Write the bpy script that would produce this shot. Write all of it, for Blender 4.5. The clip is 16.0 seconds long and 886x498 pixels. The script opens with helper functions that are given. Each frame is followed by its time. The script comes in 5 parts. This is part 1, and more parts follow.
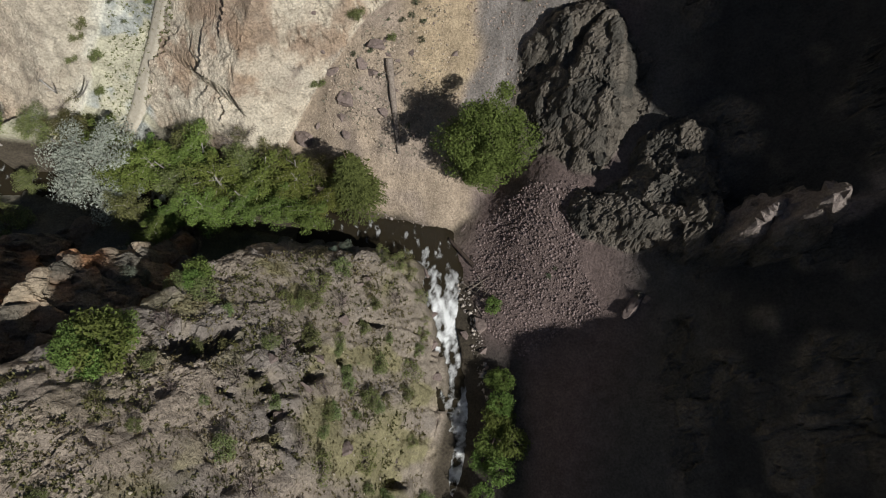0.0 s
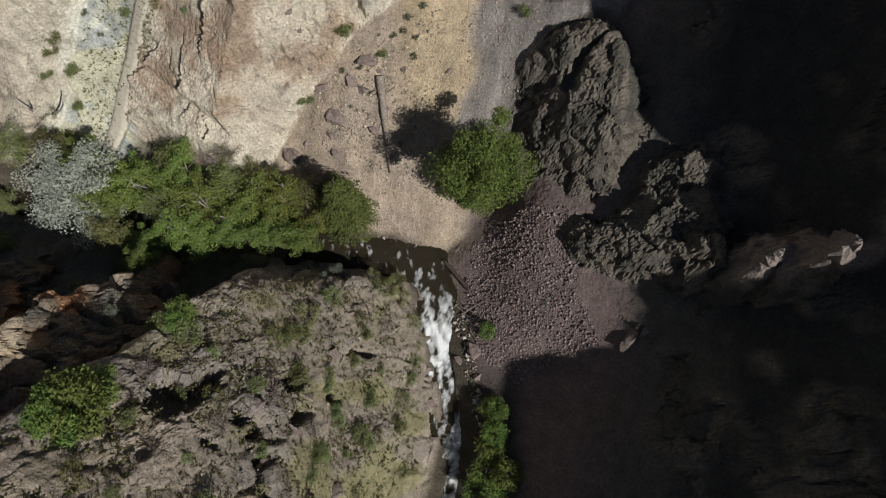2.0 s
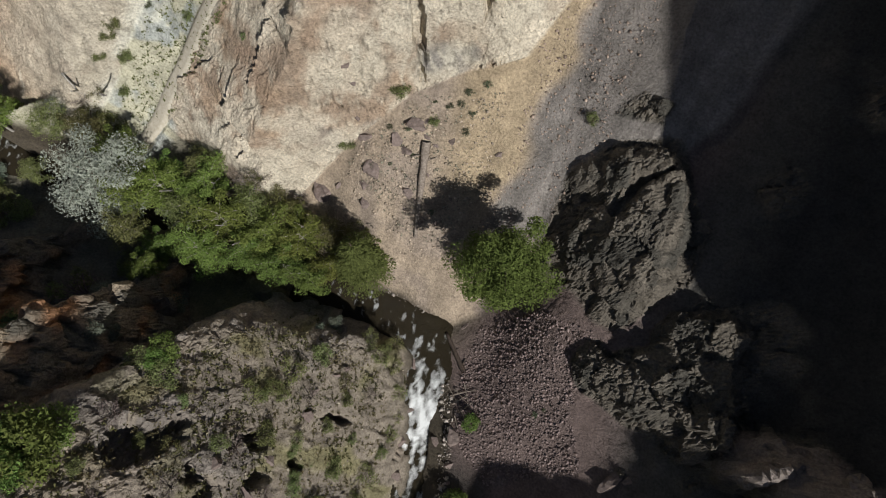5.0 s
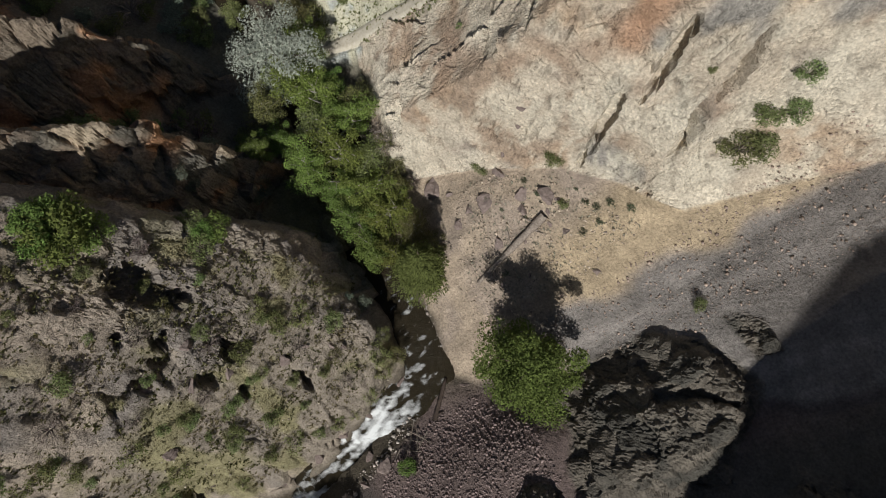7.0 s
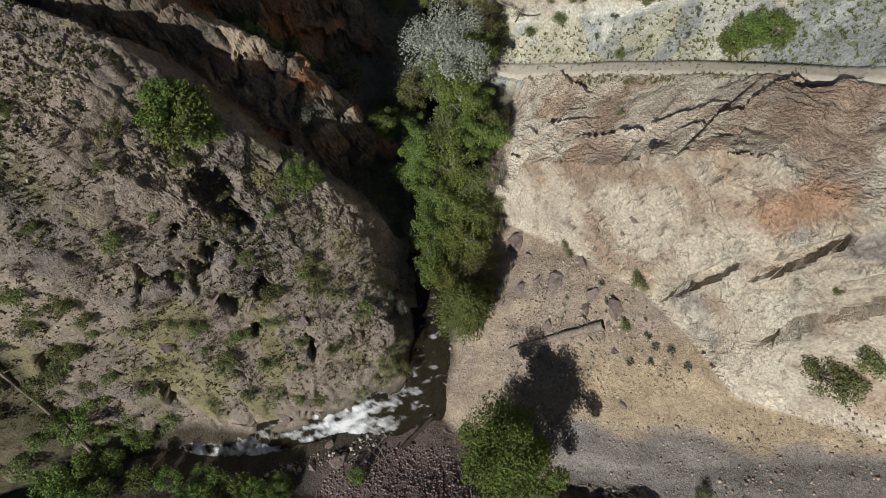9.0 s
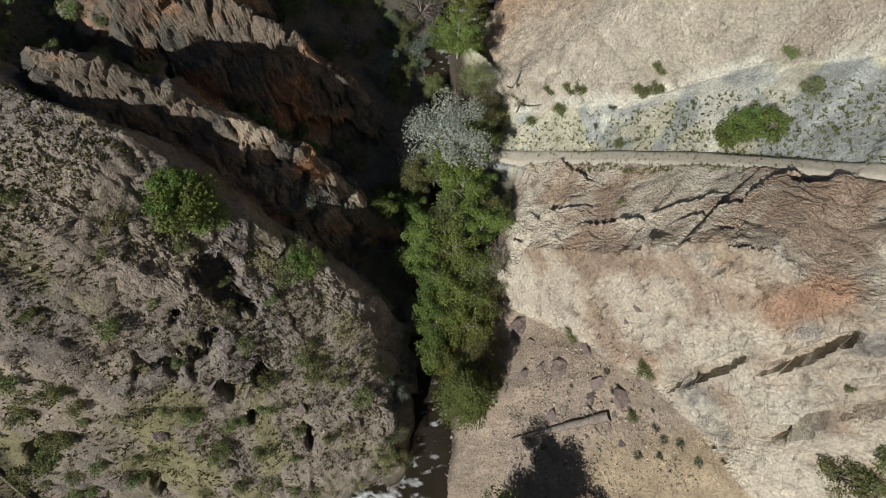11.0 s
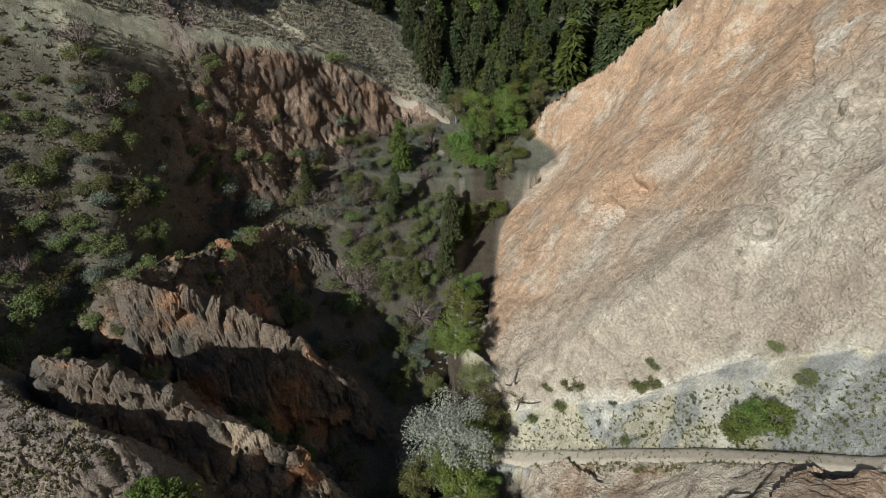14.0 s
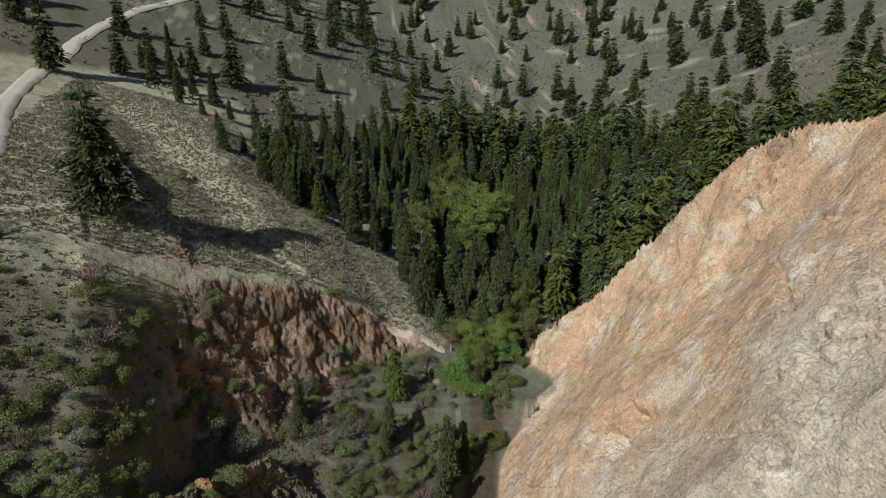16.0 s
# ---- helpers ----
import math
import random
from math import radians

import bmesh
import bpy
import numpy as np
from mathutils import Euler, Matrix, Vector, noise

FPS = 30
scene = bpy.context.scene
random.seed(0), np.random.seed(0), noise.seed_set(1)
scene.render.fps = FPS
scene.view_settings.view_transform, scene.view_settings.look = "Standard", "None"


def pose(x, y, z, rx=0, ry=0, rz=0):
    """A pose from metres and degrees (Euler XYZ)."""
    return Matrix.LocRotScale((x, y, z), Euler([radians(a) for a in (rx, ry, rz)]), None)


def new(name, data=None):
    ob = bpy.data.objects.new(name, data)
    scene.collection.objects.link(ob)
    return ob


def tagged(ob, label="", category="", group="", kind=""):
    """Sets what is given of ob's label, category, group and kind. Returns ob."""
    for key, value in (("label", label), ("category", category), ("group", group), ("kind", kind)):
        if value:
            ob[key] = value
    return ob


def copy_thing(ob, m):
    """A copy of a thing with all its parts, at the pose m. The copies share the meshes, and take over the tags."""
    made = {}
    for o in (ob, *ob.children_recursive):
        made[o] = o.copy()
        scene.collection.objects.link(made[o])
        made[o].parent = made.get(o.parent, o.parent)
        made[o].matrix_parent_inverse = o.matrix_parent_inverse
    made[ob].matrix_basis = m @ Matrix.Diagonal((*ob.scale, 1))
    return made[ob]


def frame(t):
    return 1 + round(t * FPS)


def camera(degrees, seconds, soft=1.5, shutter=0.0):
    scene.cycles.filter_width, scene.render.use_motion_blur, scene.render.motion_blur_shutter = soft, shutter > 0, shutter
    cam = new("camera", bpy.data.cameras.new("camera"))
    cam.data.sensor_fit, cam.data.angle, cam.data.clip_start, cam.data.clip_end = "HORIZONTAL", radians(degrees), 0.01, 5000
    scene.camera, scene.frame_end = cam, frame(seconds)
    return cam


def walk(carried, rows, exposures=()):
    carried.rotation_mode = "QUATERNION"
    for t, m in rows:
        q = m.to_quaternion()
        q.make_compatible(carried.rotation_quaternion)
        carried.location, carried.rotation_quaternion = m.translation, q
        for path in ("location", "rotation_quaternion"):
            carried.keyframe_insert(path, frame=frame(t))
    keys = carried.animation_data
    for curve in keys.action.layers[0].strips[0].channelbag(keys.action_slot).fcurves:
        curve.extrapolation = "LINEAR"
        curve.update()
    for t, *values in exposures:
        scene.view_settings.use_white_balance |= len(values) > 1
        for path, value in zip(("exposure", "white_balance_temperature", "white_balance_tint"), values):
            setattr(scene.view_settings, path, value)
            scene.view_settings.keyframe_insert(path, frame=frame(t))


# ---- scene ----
# camera: a drone that flies level over the gorge, turns, then tilts up
cam = camera(72.5, 16.0, soft=1.0)
ROWS = [
    (0, 0.357, 0.457, 71.750, -71.81, 2.23, -1.52),
    (0.5, 0.561, 2.370, 71.690, -72.63, 2.28, -1.52),
    (1, 0.695, 4.425, 71.692, -73.48, 2.30, -1.52),
    (1.5, 0.869, 6.480, 71.663, -74.27, 2.34, -1.53),
    (2, 1.059, 8.623, 71.636, -75.02, 2.36, -1.53),
    (2.5, 1.264, 10.880, 71.603, -75.77, 2.43, -1.60),
    (3, 1.494, 13.168, 71.588, -76.42, 2.51, -1.66),
    (3.5, 1.766, 15.646, 71.563, -77.11, 2.61, -1.73),
    (3.7, 1.853, 16.609, 71.570, -77.09, 2.53, -1.63),
    (5.8, 1.891, 25.935, 71.577, -77.63, 32.42, -1.54),
    (6, 1.810, 26.468, 71.577, -77.56, 35.91, -1.46),
    (6.5, 1.521, 27.670, 71.597, -77.38, 45.59, -1.44),
    (7, 1.108, 28.788, 71.651, -77.19, 55.82, -1.68),
    (7.5, 0.538, 29.646, 71.673, -76.93, 65.26, -1.58),
    (8, -0.268, 30.373, 71.715, -76.77, 74.98, -1.38),
    (8.5, -1.162, 30.821, 71.744, -76.60, 83.57, -0.93),
    (8.7, -1.521, 30.932, 71.724, -76.56, 84.73, -0.78),
    (10.8, -3.40, 31.46, 71.90, -70.25, 86.05, -1.50),
    (11, -3.476, 31.472, 71.923, -69.32, 86.10, -1.51),
    (11.5, -3.475, 31.473, 71.921, -62.31, 85.76, -1.33),
    (12, -3.476, 31.473, 71.923, -60.67, 85.74, -1.53),
    (12.5, -3.475, 31.473, 71.923, -58.17, 85.70, -1.61),
    (13, -3.475, 31.471, 71.925, -52.58, 85.37, -1.53),
    (13.5, -3.476, 31.473, 71.923, -47.04, 85.05, -1.48),
    (14, -3.475, 31.473, 71.923, -41.52, 84.73, -1.46),
    (14.5, -3.473, 31.474, 71.924, -35.97, 84.44, -1.48),
    (15, -3.470, 31.475, 71.925, -30.43, 84.16, -1.53),
    (15.5, -3.469, 31.476, 71.926, -24.95, 83.86, -1.60),
    (16, -3.470, 31.475, 71.925, -20.10, 83.53, -1.68),
]

walk(cam, [(t, pose(x, y, z, 90 + pitch, 0, yaw) @ pose(0, 0, 0, 0, 0, roll)) for t, x, y, z, pitch, yaw, roll in ROWS])

# ---- light ----
SUN_HIGH, SUN_SIDE = 41.0, 135.0   # degrees: height, and turn from +y towards +x
world = bpy.data.worlds.new("sky")
scene.world = world
world.use_nodes = True
sky = world.node_tree.nodes.new("ShaderNodeTexSky")
sky.sky_type, sky.sun_disc = "NISHITA", False
sky.sun_elevation, sky.sun_rotation = radians(SUN_HIGH), radians(SUN_SIDE)
sky.altitude = 600
back = world.node_tree.nodes["Background"]
back.inputs["Strength"].default_value = 0.05
world.node_tree.links.new(sky.outputs["Color"], back.inputs["Color"])
sun = new("sun", bpy.data.lights.new("sun", "SUN"))
sun.data.energy, sun.data.angle, sun.data.color = 5.0, radians(0.53), (1.0, 0.98, 0.94)
to_sun = Vector((math.sin(radians(SUN_SIDE)) * math.cos(radians(SUN_HIGH)), math.cos(radians(SUN_SIDE)) * math.cos(radians(SUN_HIGH)), math.sin(radians(SUN_HIGH))))
sun.rotation_euler = to_sun.to_track_quat("Z", "Y").to_euler()
sun.location = to_sun * 300
scene.view_settings.exposure = -0.06

# ---- land: numpy helpers ----
def grad_hash(ix, iy, iz):
    h = (ix.astype(np.int64) * 374761393 + iy.astype(np.int64) * 668265263 + iz.astype(np.int64) * 2147483647) & 0x7FFFFFFF
    h = ((h ^ (h >> 13)) * 1274126177) & 0x7FFFFFFF
    return ((h ^ (h >> 16)) & 0xFFFF) / 65535.0


def noise3(x, y, z):
    """Smooth value noise, -1 to 1."""
    x, y, z = np.broadcast_arrays(x, y, z)
    ix, iy, iz = np.floor(x), np.floor(y), np.floor(z)
    fx, fy, fz = x - ix, y - iy, z - iz
    fx, fy, fz = (f * f * f * (f * (f * 6 - 15) + 10) for f in (fx, fy, fz))
    out = 0
    for a in (0, 1):
        for b in (0, 1):
            for c in (0, 1):
                out = out + grad_hash(ix + a, iy + b, iz + c) * (fx if a else 1 - fx) * (fy if b else 1 - fy) * (fz if c else 1 - fz)
    return out * 2 - 1


def fbm(x, y, z, octaves=4, gain=0.5):
    total, amp, norm = 0, 1.0, 0.0
    for k in range(octaves):
        s = 2.03 ** k
        total = total + amp * noise3(x * s + 17.3 * k, y * s + 5.1 * k, z * s - 9.7 * k)
        norm += amp
        amp *= gain
    return total / norm


def ridged(x, y, z, octaves=4, gain=0.5):
    """0 to 1, sharp crests."""
    total, amp, norm = 0, 1.0, 0.0
    for k in range(octaves):
        s = 2.1 ** k
        total = total + amp * (1 - np.abs(noise3(x * s + 31.7 * k, y * s - 11.9 * k, z * s + 3.3 * k)) * 2)
        norm += amp
        amp *= gain
    return np.clip(total / norm, -1, 1)


def facets(x, y, z):
    """Cells that each tilt their own way, for broken rock: the height of the facet, the gap to the next cell, and a random number for each cell."""
    ix, iy, iz = np.floor(x), np.floor(y), np.floor(z)
    near = np.full(np.shape(x), 9.0)
    second = np.full(np.shape(x), 9.0)
    tint, tilt = np.zeros(np.shape(x)), np.zeros(np.shape(x))
    for a in (-1, 0, 1):
        for b in (-1, 0, 1):
            for c in (-1, 0, 1):
                jx, jy, jz = ix + a, iy + b, iz + c
                r, s, u = grad_hash(jx, jy, jz), grad_hash(jx + 71, jy, jz), grad_hash(jx, jy + 37, jz)
                dx, dy, dz = x - jx - r, y - jy - s, z - jz - u
                d = np.sqrt(dx * dx + dy * dy + dz * dz)
                closer = d < near
                second = np.where(closer, near, np.minimum(second, d))
                tilt = np.where(closer, (s - 0.5) * 1.5 * dx + (u - 0.5) * 1.5 * dy + (r - 0.5) * 1.2 * dz + 0.35 * (r + u - 1), tilt)
                tint = np.where(closer, grad_hash(jx + 5, jy + 9, jz + 2), tint)
                near = np.where(closer, d, near)
    return tilt, second - near, tint


def along(x, y, line):
    """Of the nearest place on a line of (x, y, z): its signed distance (left positive) and its height."""
    best = np.full(np.shape(x), 1e9)
    side = np.zeros(np.shape(x))
    high = np.zeros(np.shape(x))
    for (ax, ay, az), (bx, by, bz) in zip(line, line[1:]):
        ux, uy = bx - ax, by - ay
        t = np.clip(((x - ax) * ux + (y - ay) * uy) / (ux * ux + uy * uy), 0, 1)
        dx, dy = x - (ax + t * ux), y - (ay + t * uy)
        d = np.hypot(dx, dy)
        closer = d < best
        best = np.where(closer, d, best)
        side = np.where(closer, np.where(ux * dy - uy * dx >= 0, 1.0, -1.0), side)
        high = np.where(closer, az + t * (bz - az), high)
    return best * side, high


def smax(a, b, k):
    h = np.clip(0.5 + 0.5 * (a - b) / k, 0, 1)
    return b + (a - b) * h + k * h * (1 - h)


def smin(a, b, k):
    return -smax(-a, -b, k)


def step(lo, hi, v):
    t = np.clip((v - lo) / (hi - lo), 0, 1)
    return t * t * (3 - 2 * t)


def ridge(x, y, line, left, right, round_top=0.8):
    d, z = along(x, y, line)
    a = np.sqrt(d * d + round_top * round_top) - round_top
    return z - a * np.where(d > 0, left, right)


CREEK = [(-420, 150, 6), (-230, 96, 0), (-160, 67, -3), (-134, 60, -4), (-105, 53, -5), (-78, 45.5, -6.5), (-63, 38, -8), (-48.7, 38.5, -9.6), (-34, 34.5, -10.8),
         (-19, 31.4, -11.3), (-8, 30.6, -11.5), (-2.6, 27.8, -11.6), (0.1, 21.5, -11.4), (2.0, 13, -13.0), (2.2, 5, -13.8), (0.4, -3, -14.3), (1.8, -12, -15), (9, -30, -16), (20, -70, -18), (60, -400, -30)]
TRAIL = [(-47.5, 42.0, -7.6), (-44.5, 46.5, -4.6), (-40.5, 53, 2.2), (-32, 61, 15.5), (-28, 64.2, 21.5), (-23.5, 67, 27.5), (-16.5, 76, 36), (-10, 112, 50)]


RISING = ('east', 'dark', 'wall', 'big', 'apron', 'spur', 'hill', 'knob', 'ribs', 'far', 'floor_n', 'gully')
# ledges of the two walls, as lines of (x, y); the rock on the right of a line stands proud
LEDGES = [[(-27.9, 48.8, 0), (-26.6, 52.3, 0), (-25.8, 53.8, 0), (-25.8, 56.5, 0), (-25.5, 58.0, 0)], [(-23.4, 55.7, 0), (-23.2, 57.3, 0), (-22.7, 59.0, 0), (-24.8, 62.4, 0), (-25.0, 64.2, 0)],
          [(-42.0, 50.3, 0), (-40.1, 50.6, 0), (-36.8, 51.4, 0)], [(-17.6, 54.4, 0), (-17.1, 55.7, 0), (-16.7, 56.8, 0)], [(-19.4, 49.6, 0), (-18.9, 50.7, 0), (-18.8, 51.5, 0)],
          [(-33.4, 45.9, 0), (-30.6, 47.5, 0)], [(-10.6, 55.4, 0), (-10.4, 56.5, 0), (-10.6, 57.2, 0), (-8.7, 58.3, 0)], [(-3.4, 57.5, 0), (-5.5, 58.3, 0), (-6.5, 59.0, 0)],
          [(-2.6, 58.3, 0), (-4.1, 58.9, 0), (-4.9, 59.9, 0)], [(-2.0, 58.8, 0), (-3.0, 59.6, 0), (-4.1, 60.1, 0), (-4.4, 61.6, 0)], [(-10.1, 58.5, 0), (-9.9, 59.2, 0), (-9.3, 60.5, 0), (-10.7, 60.5, 0)],
          [(-5.3, 63.5, 0), (-5.1, 65.1, 0)], [(-8.7, 61.4, 0), (-8.0, 63.5, 0)], [(-19.9, 49.5, 0), (-17.1, 51.2, 0), (-15.4, 52.1, 0)], [(-31.2, 42.6, 0), (-30.5, 43.5, 0), (-31.4, 46.0, 0), (-31.0, 49, 0)], [(-21.6, 46.6, 0), (-21.0, 49, 0), (-21.6, 52, 0)]]
CLEFTS = [[(-49.7, 69.6, 0), (-47.7, 70.2, 0), (-45.9, 71.4, 0), (-45.4, 72.1, 0)], [(-57.5, 67.5, 0), (-53.2, 67.9, 0), (-49.9, 68.9, 0)], [(-74.9, 60.9, 0), (-72.5, 63.4, 0), (-71.4, 65.3, 0), (-68.8, 66.5, 0)],
          [(-72.1, 82.9, 0), (-66.8, 81.9, 0)], [(-88.9, 87.9, 0), (-86.6, 87.7, 0), (-83.0, 88.7, 0)], [(-74.0, 87.7, 0), (-66.2, 85.9, 0), (-62.7, 86.6, 0)], [(-86.2, 89.9, 0), (-84.3, 91.3, 0)],
          [(-59.4, 82.9, 0), (-56.4, 83.4, 0)], [(-54.5, 75.0, 0), (-52.6, 74.2, 0), (-50.5, 74.2, 0)], [(-54.1, 76.5, 0), (-52.4, 77.3, 0), (-49.8, 77.3, 0)], [(-88.9, 70.8, 0), (-87.9, 72.2, 0)],
          [(-50.6, 71.4, 0), (-49.1, 72.4, 0), (-47.2, 72.8, 0)], [(-58.3, 75.5, 0), (-59.3, 76.9, 0), (-69.0, 81.8, 0)]]
SHATTERED = [(-47.8, 71.1, 3.2), (-51.5, 76.1, 4.2), (-70.8, 64.3, 3.0), (-62.0, 79.5, 3.2), (-85.5, 89, 3.5), (-56, 88, 5)]
CAVES = [(-24.4, 9.3, 2.1, 1.1), (-22.4, 10.6, 1.2, 0.8), (-16.3, 11.1, 0.9, 1.2), (-14.8, 7.5, 1.0, 1.0), (-17.9, 6.1, 0.9, 1.0), (-19.4, 7.7, 0.8, 0.9), (-9.2, 15.0, 0.8, 1.5), (-16.9, 3.0, 0.9, 0.9), (-6.0, -4.4, 0.9, 1.2), (-9.7, -12.9, 1.3, 1.0), (-21.0, 5.0, 0.6, 1.3), (-12.2, 9.4, 0.6, 1.0)]
POCKETS = [(-10.4, 56.5, 1.0), (-24.6, 66.2, 1.8), (-25.2, 68.6, 1.0), (-4.4, 61.0, 0.9), (-9.6, 60.2, 0.7), (-5.2, 64.4, 0.8)]


def up_gorge(x):
    """How far a place lies up the gorge, past the bend."""
    return np.maximum(-np.asarray(x, dtype=float) - 25, 0)


def settle(x, y):
    """The place in the plan whose far part is turned a little round the bend."""
    return x, y - 0.025 * up_gorge(x)


def mound(x, y, outline, top, slope):
    """An outcrop: a tilted top inside an outline, that breaks off at its edges."""
    best, inside_it = np.full(np.shape(x), 1e9), np.zeros(np.shape(x), dtype=bool)
    for (ax, ay), (bx, by) in zip(outline, outline[1:] + outline[:1]):
        ux, uy = bx - ax, by - ay
        t = np.clip(((x - ax) * ux + (y - ay) * uy) / (ux * ux + uy * uy), 0, 1)
        best = np.minimum(best, np.hypot(x - ax - t * ux, y - ay - t * uy))
        inside_it ^= ((ay > y) != (by > y)) & (x < ux * (y - ay) / ((by - ay) or 1e-9) + ax)
    return top + slope * np.where(inside_it, np.minimum(best, 1.7) - 1.7, -best - 1.7)


def land(x, y):
    """The height of the land without its small relief, and masks of what it is made of."""
    rise = 0.042 * up_gorge(x)
    y = y + 0.025 * up_gorge(x)
    wx = x + 1.4 * fbm(x / 11, y / 11, 0.0, 2)
    wy = y + 1.4 * fbm(x / 11, y / 11, 7.0, 2)
    cd, cz = along(x, y, CREEK)
    wide = 2.6 + 0.8 * noise3(x / 9, y / 9, 3.0)
    bed = cz - 0.5 + 0.45 * np.maximum(np.abs(cd) - wide, 0)

    # hillside south-west of the bend
    knob = -4.0 - 1.3 * (wx + 5.5) * np.where(wx > -5.5, 1.2, 1.0) - np.clip(wy, -6, 60) * (0.12 + 0.036 * np.clip(-wx - 5, 0, 40)) 
    knob = np.minimum(knob, 25 + 0.35 * (-wx - 29) - 0.15 * wy)
    lip_w, lip_z = along(wx, wy, [(-33, 3, 23.5), (-30.5, 7, 20.5), (-28.4, 11, 14.8), (-27.4, 15, 9)])
    knob = smax(knob, lip_z - 1.3 * np.abs(lip_w), 1.2)
    west, _ = along(wx, wy, [(-60, -50, 0), (-43, -12, 0), (-36, 2, 0), (-33.4, 8, 0), (-30, 14, 0), (-26.6, 19.5, 0), (-21.5, 26, 0), (-14, 31, 0)])
    knob = knob - 3.0 * np.maximum(west, 0)
    edge = cz + 1.0 + 3.0 * np.maximum(np.abs(cd) - 1.9, 0)
    knob = smin(knob, edge, 1.5)
    knob = knob - 30 * step(27.0, 30.5, wy + 0.12 * (wx + 20))
    # ribs and gullies west of it
    rib_a = ridge(wx, wy, [(-46, -14, 10), (-43.2, -2, 28), (-42, 3, 28.4), (-40.3, 9.7, 20.4), (-39.2, 14, 18), (-38.3, 18.5, 13.8), (-37.4, 21.8, 6.5), (-36.5, 26, -4)], 2.3, 1.9, 0.4)
    rib_b = ridge(wx, wy, [(-59, -14, 8), (-56.5, -2, 22), (-56, 1, 24), (-56.5, 12, 16), (-55.4, 18, 11), (-53.5, 23.5, 4.5), (-50.5, 28.5, -5)], 2.3, 1.9, 0.4)
    rib_c = ridge(wx, wy, [(-58, 0, 22), (-66, 5, 17), (-75, 9.5, 11.5), (-80.5, 14.5, 10), (-80.5, 23, 0)], 1.5, 1.7, 0.5)
    gully = -11 + 0.38 * np.maximum(34 - wy, 0) + 0.25 * np.maximum(-8 - wy, 0)
    south = np.maximum.reduce([knob, rib_a, rib_b, rib_c, np.where(wx < -22, gully, -40)])
    south = smin(south, 27 + 0.11 * np.maximum(-wx - 30, 0) + 0.3 * np.maximum(-14 - wy, 0), 3)

    # red cliff under the grass spur, far up the gorge
    spur = ridge(wx, wy, [(-88, -110, 74), (-92, -34, 50), (-95, -12, 40), (-102, 3, 31), (-116, 20, 20.5), (-121, 35, 10), (-122, 50, 0)], 0.62, 0.7 + 0.95 * step(-6, 7, wy), 1.0)
    scarp_d, crest_h = along(wx, wy, [(-88, -110, 74), (-92, -34, 50), (-95, -12, 40), (-102, 3, 31), (-116, 20, 20.5), (-121, 35, 10), (-122, 50, 0)])
    hill = 41 - np.where(wy > -10, 0.62, 0.32) * (wy + 10)
    hill = hill - 0.05 * np.maximum(-112 - wx, 0) * step(-20, 40, wy)
    hill = np.where(scarp_d > 0, smin(hill, crest_h + 0.3 + 0.3 * scarp_d, 2), -60)
    # added hill, its crest unseen, that throws shade over the gullies
    shade_hill = ridge(wx, wy, [(-44, -34, 42), (-52, -37, 47), (-75, -47, 57), (-88, -62, 64), (-90, -120, 80)], 1.0, 1.05, 3.0)
    south = np.maximum.reduce([south, spur, hill, shade_hill])
    south = np.where(cd > 0, -40, smin(south, cz + 0.5 + 2.0 * np.maximum(np.abs(cd) - 3.2, 0), 1.0))

    # north-east apron of scree and the slopes east of the bend
    apron = -10.2 + 0.78 * (wy - 33)
    apron = np.where(wy > 56, apron - 0.2 * (wy - 56), apron)
    apron = apron + 0.5 * np.clip(wx - 7, 0, 9) * step(38, 44, wy)
    apron = np.where(wx < -12, apron - 0.35 * (-12 - wx), apron)
    east = -10.6 + 0.5 * (wx - 4) + 0.36 * (wy - 20) * step(4, 14, wx)
    east = east * step(4, 18, wy) + (-12.5 + 0.62 * (wx - 4)) * (1 - step(4, 18, wy))
    east = smax(east, -1 + 1.12 * (wx - 24.5), 3)
    # unseen cliff and rim, heights set so their shadow edge meets the outcrops
    east = np.maximum(east, 16 * (x - 58.8))
    rim, rimz = along(x, y, [(62, -220, 62), (62, -60, 60.5), (62, -38.6, 57.5), (62, -30.5, 51), (62, -22.2, 47), (62, -15.6, 48), (62, -11, 50.3), (62, -7.5, 51), (62, -1.9, 52), (62, 2.4, 52.2), (62, 3.3, 57), (62, 4.4, 63), (62, 6, 68.5), (62, 8, 72), (62, 13, 77), (62, 18, 82), (62, 22, 86), (62, 28, 90), (64, 60, 96), (70, 140, 100)])
    east = smin(east, rimz - 0.7 * np.abs(rim) * (rim < 0), 2)
    east = np.where(cd > 0, east, -40)
    apron = np.where((cd > 0) & (wy > 30), apron, -40)
    dark_a = mound(wx, wy, [(10.2, 50.5), (11.8, 45), (13.8, 40.8), (18.5, 37.4), (22.5, 36.8), (26.5, 38), (27, 47), (21, 50), (17, 53), (12.8, 53.5)], 8.0 + 0.62 * (wx - 13.5) * step(24, 19, wx) + 0.34 * (wy - 44.5), 1.1)
    dark_a = smin(dark_a, 13.8 - 0.5 * np.maximum(wx - 20, 0), 1.0)
    cleft_a, _ = along(wx, wy, [(11.5, 47.5, 0), (15, 45.6, 0), (16.2, 48.6, 0), (19, 50.5, 0)])
    dark_a = dark_a - 2.2 * np.exp(-(cleft_a / 0.7) ** 2)
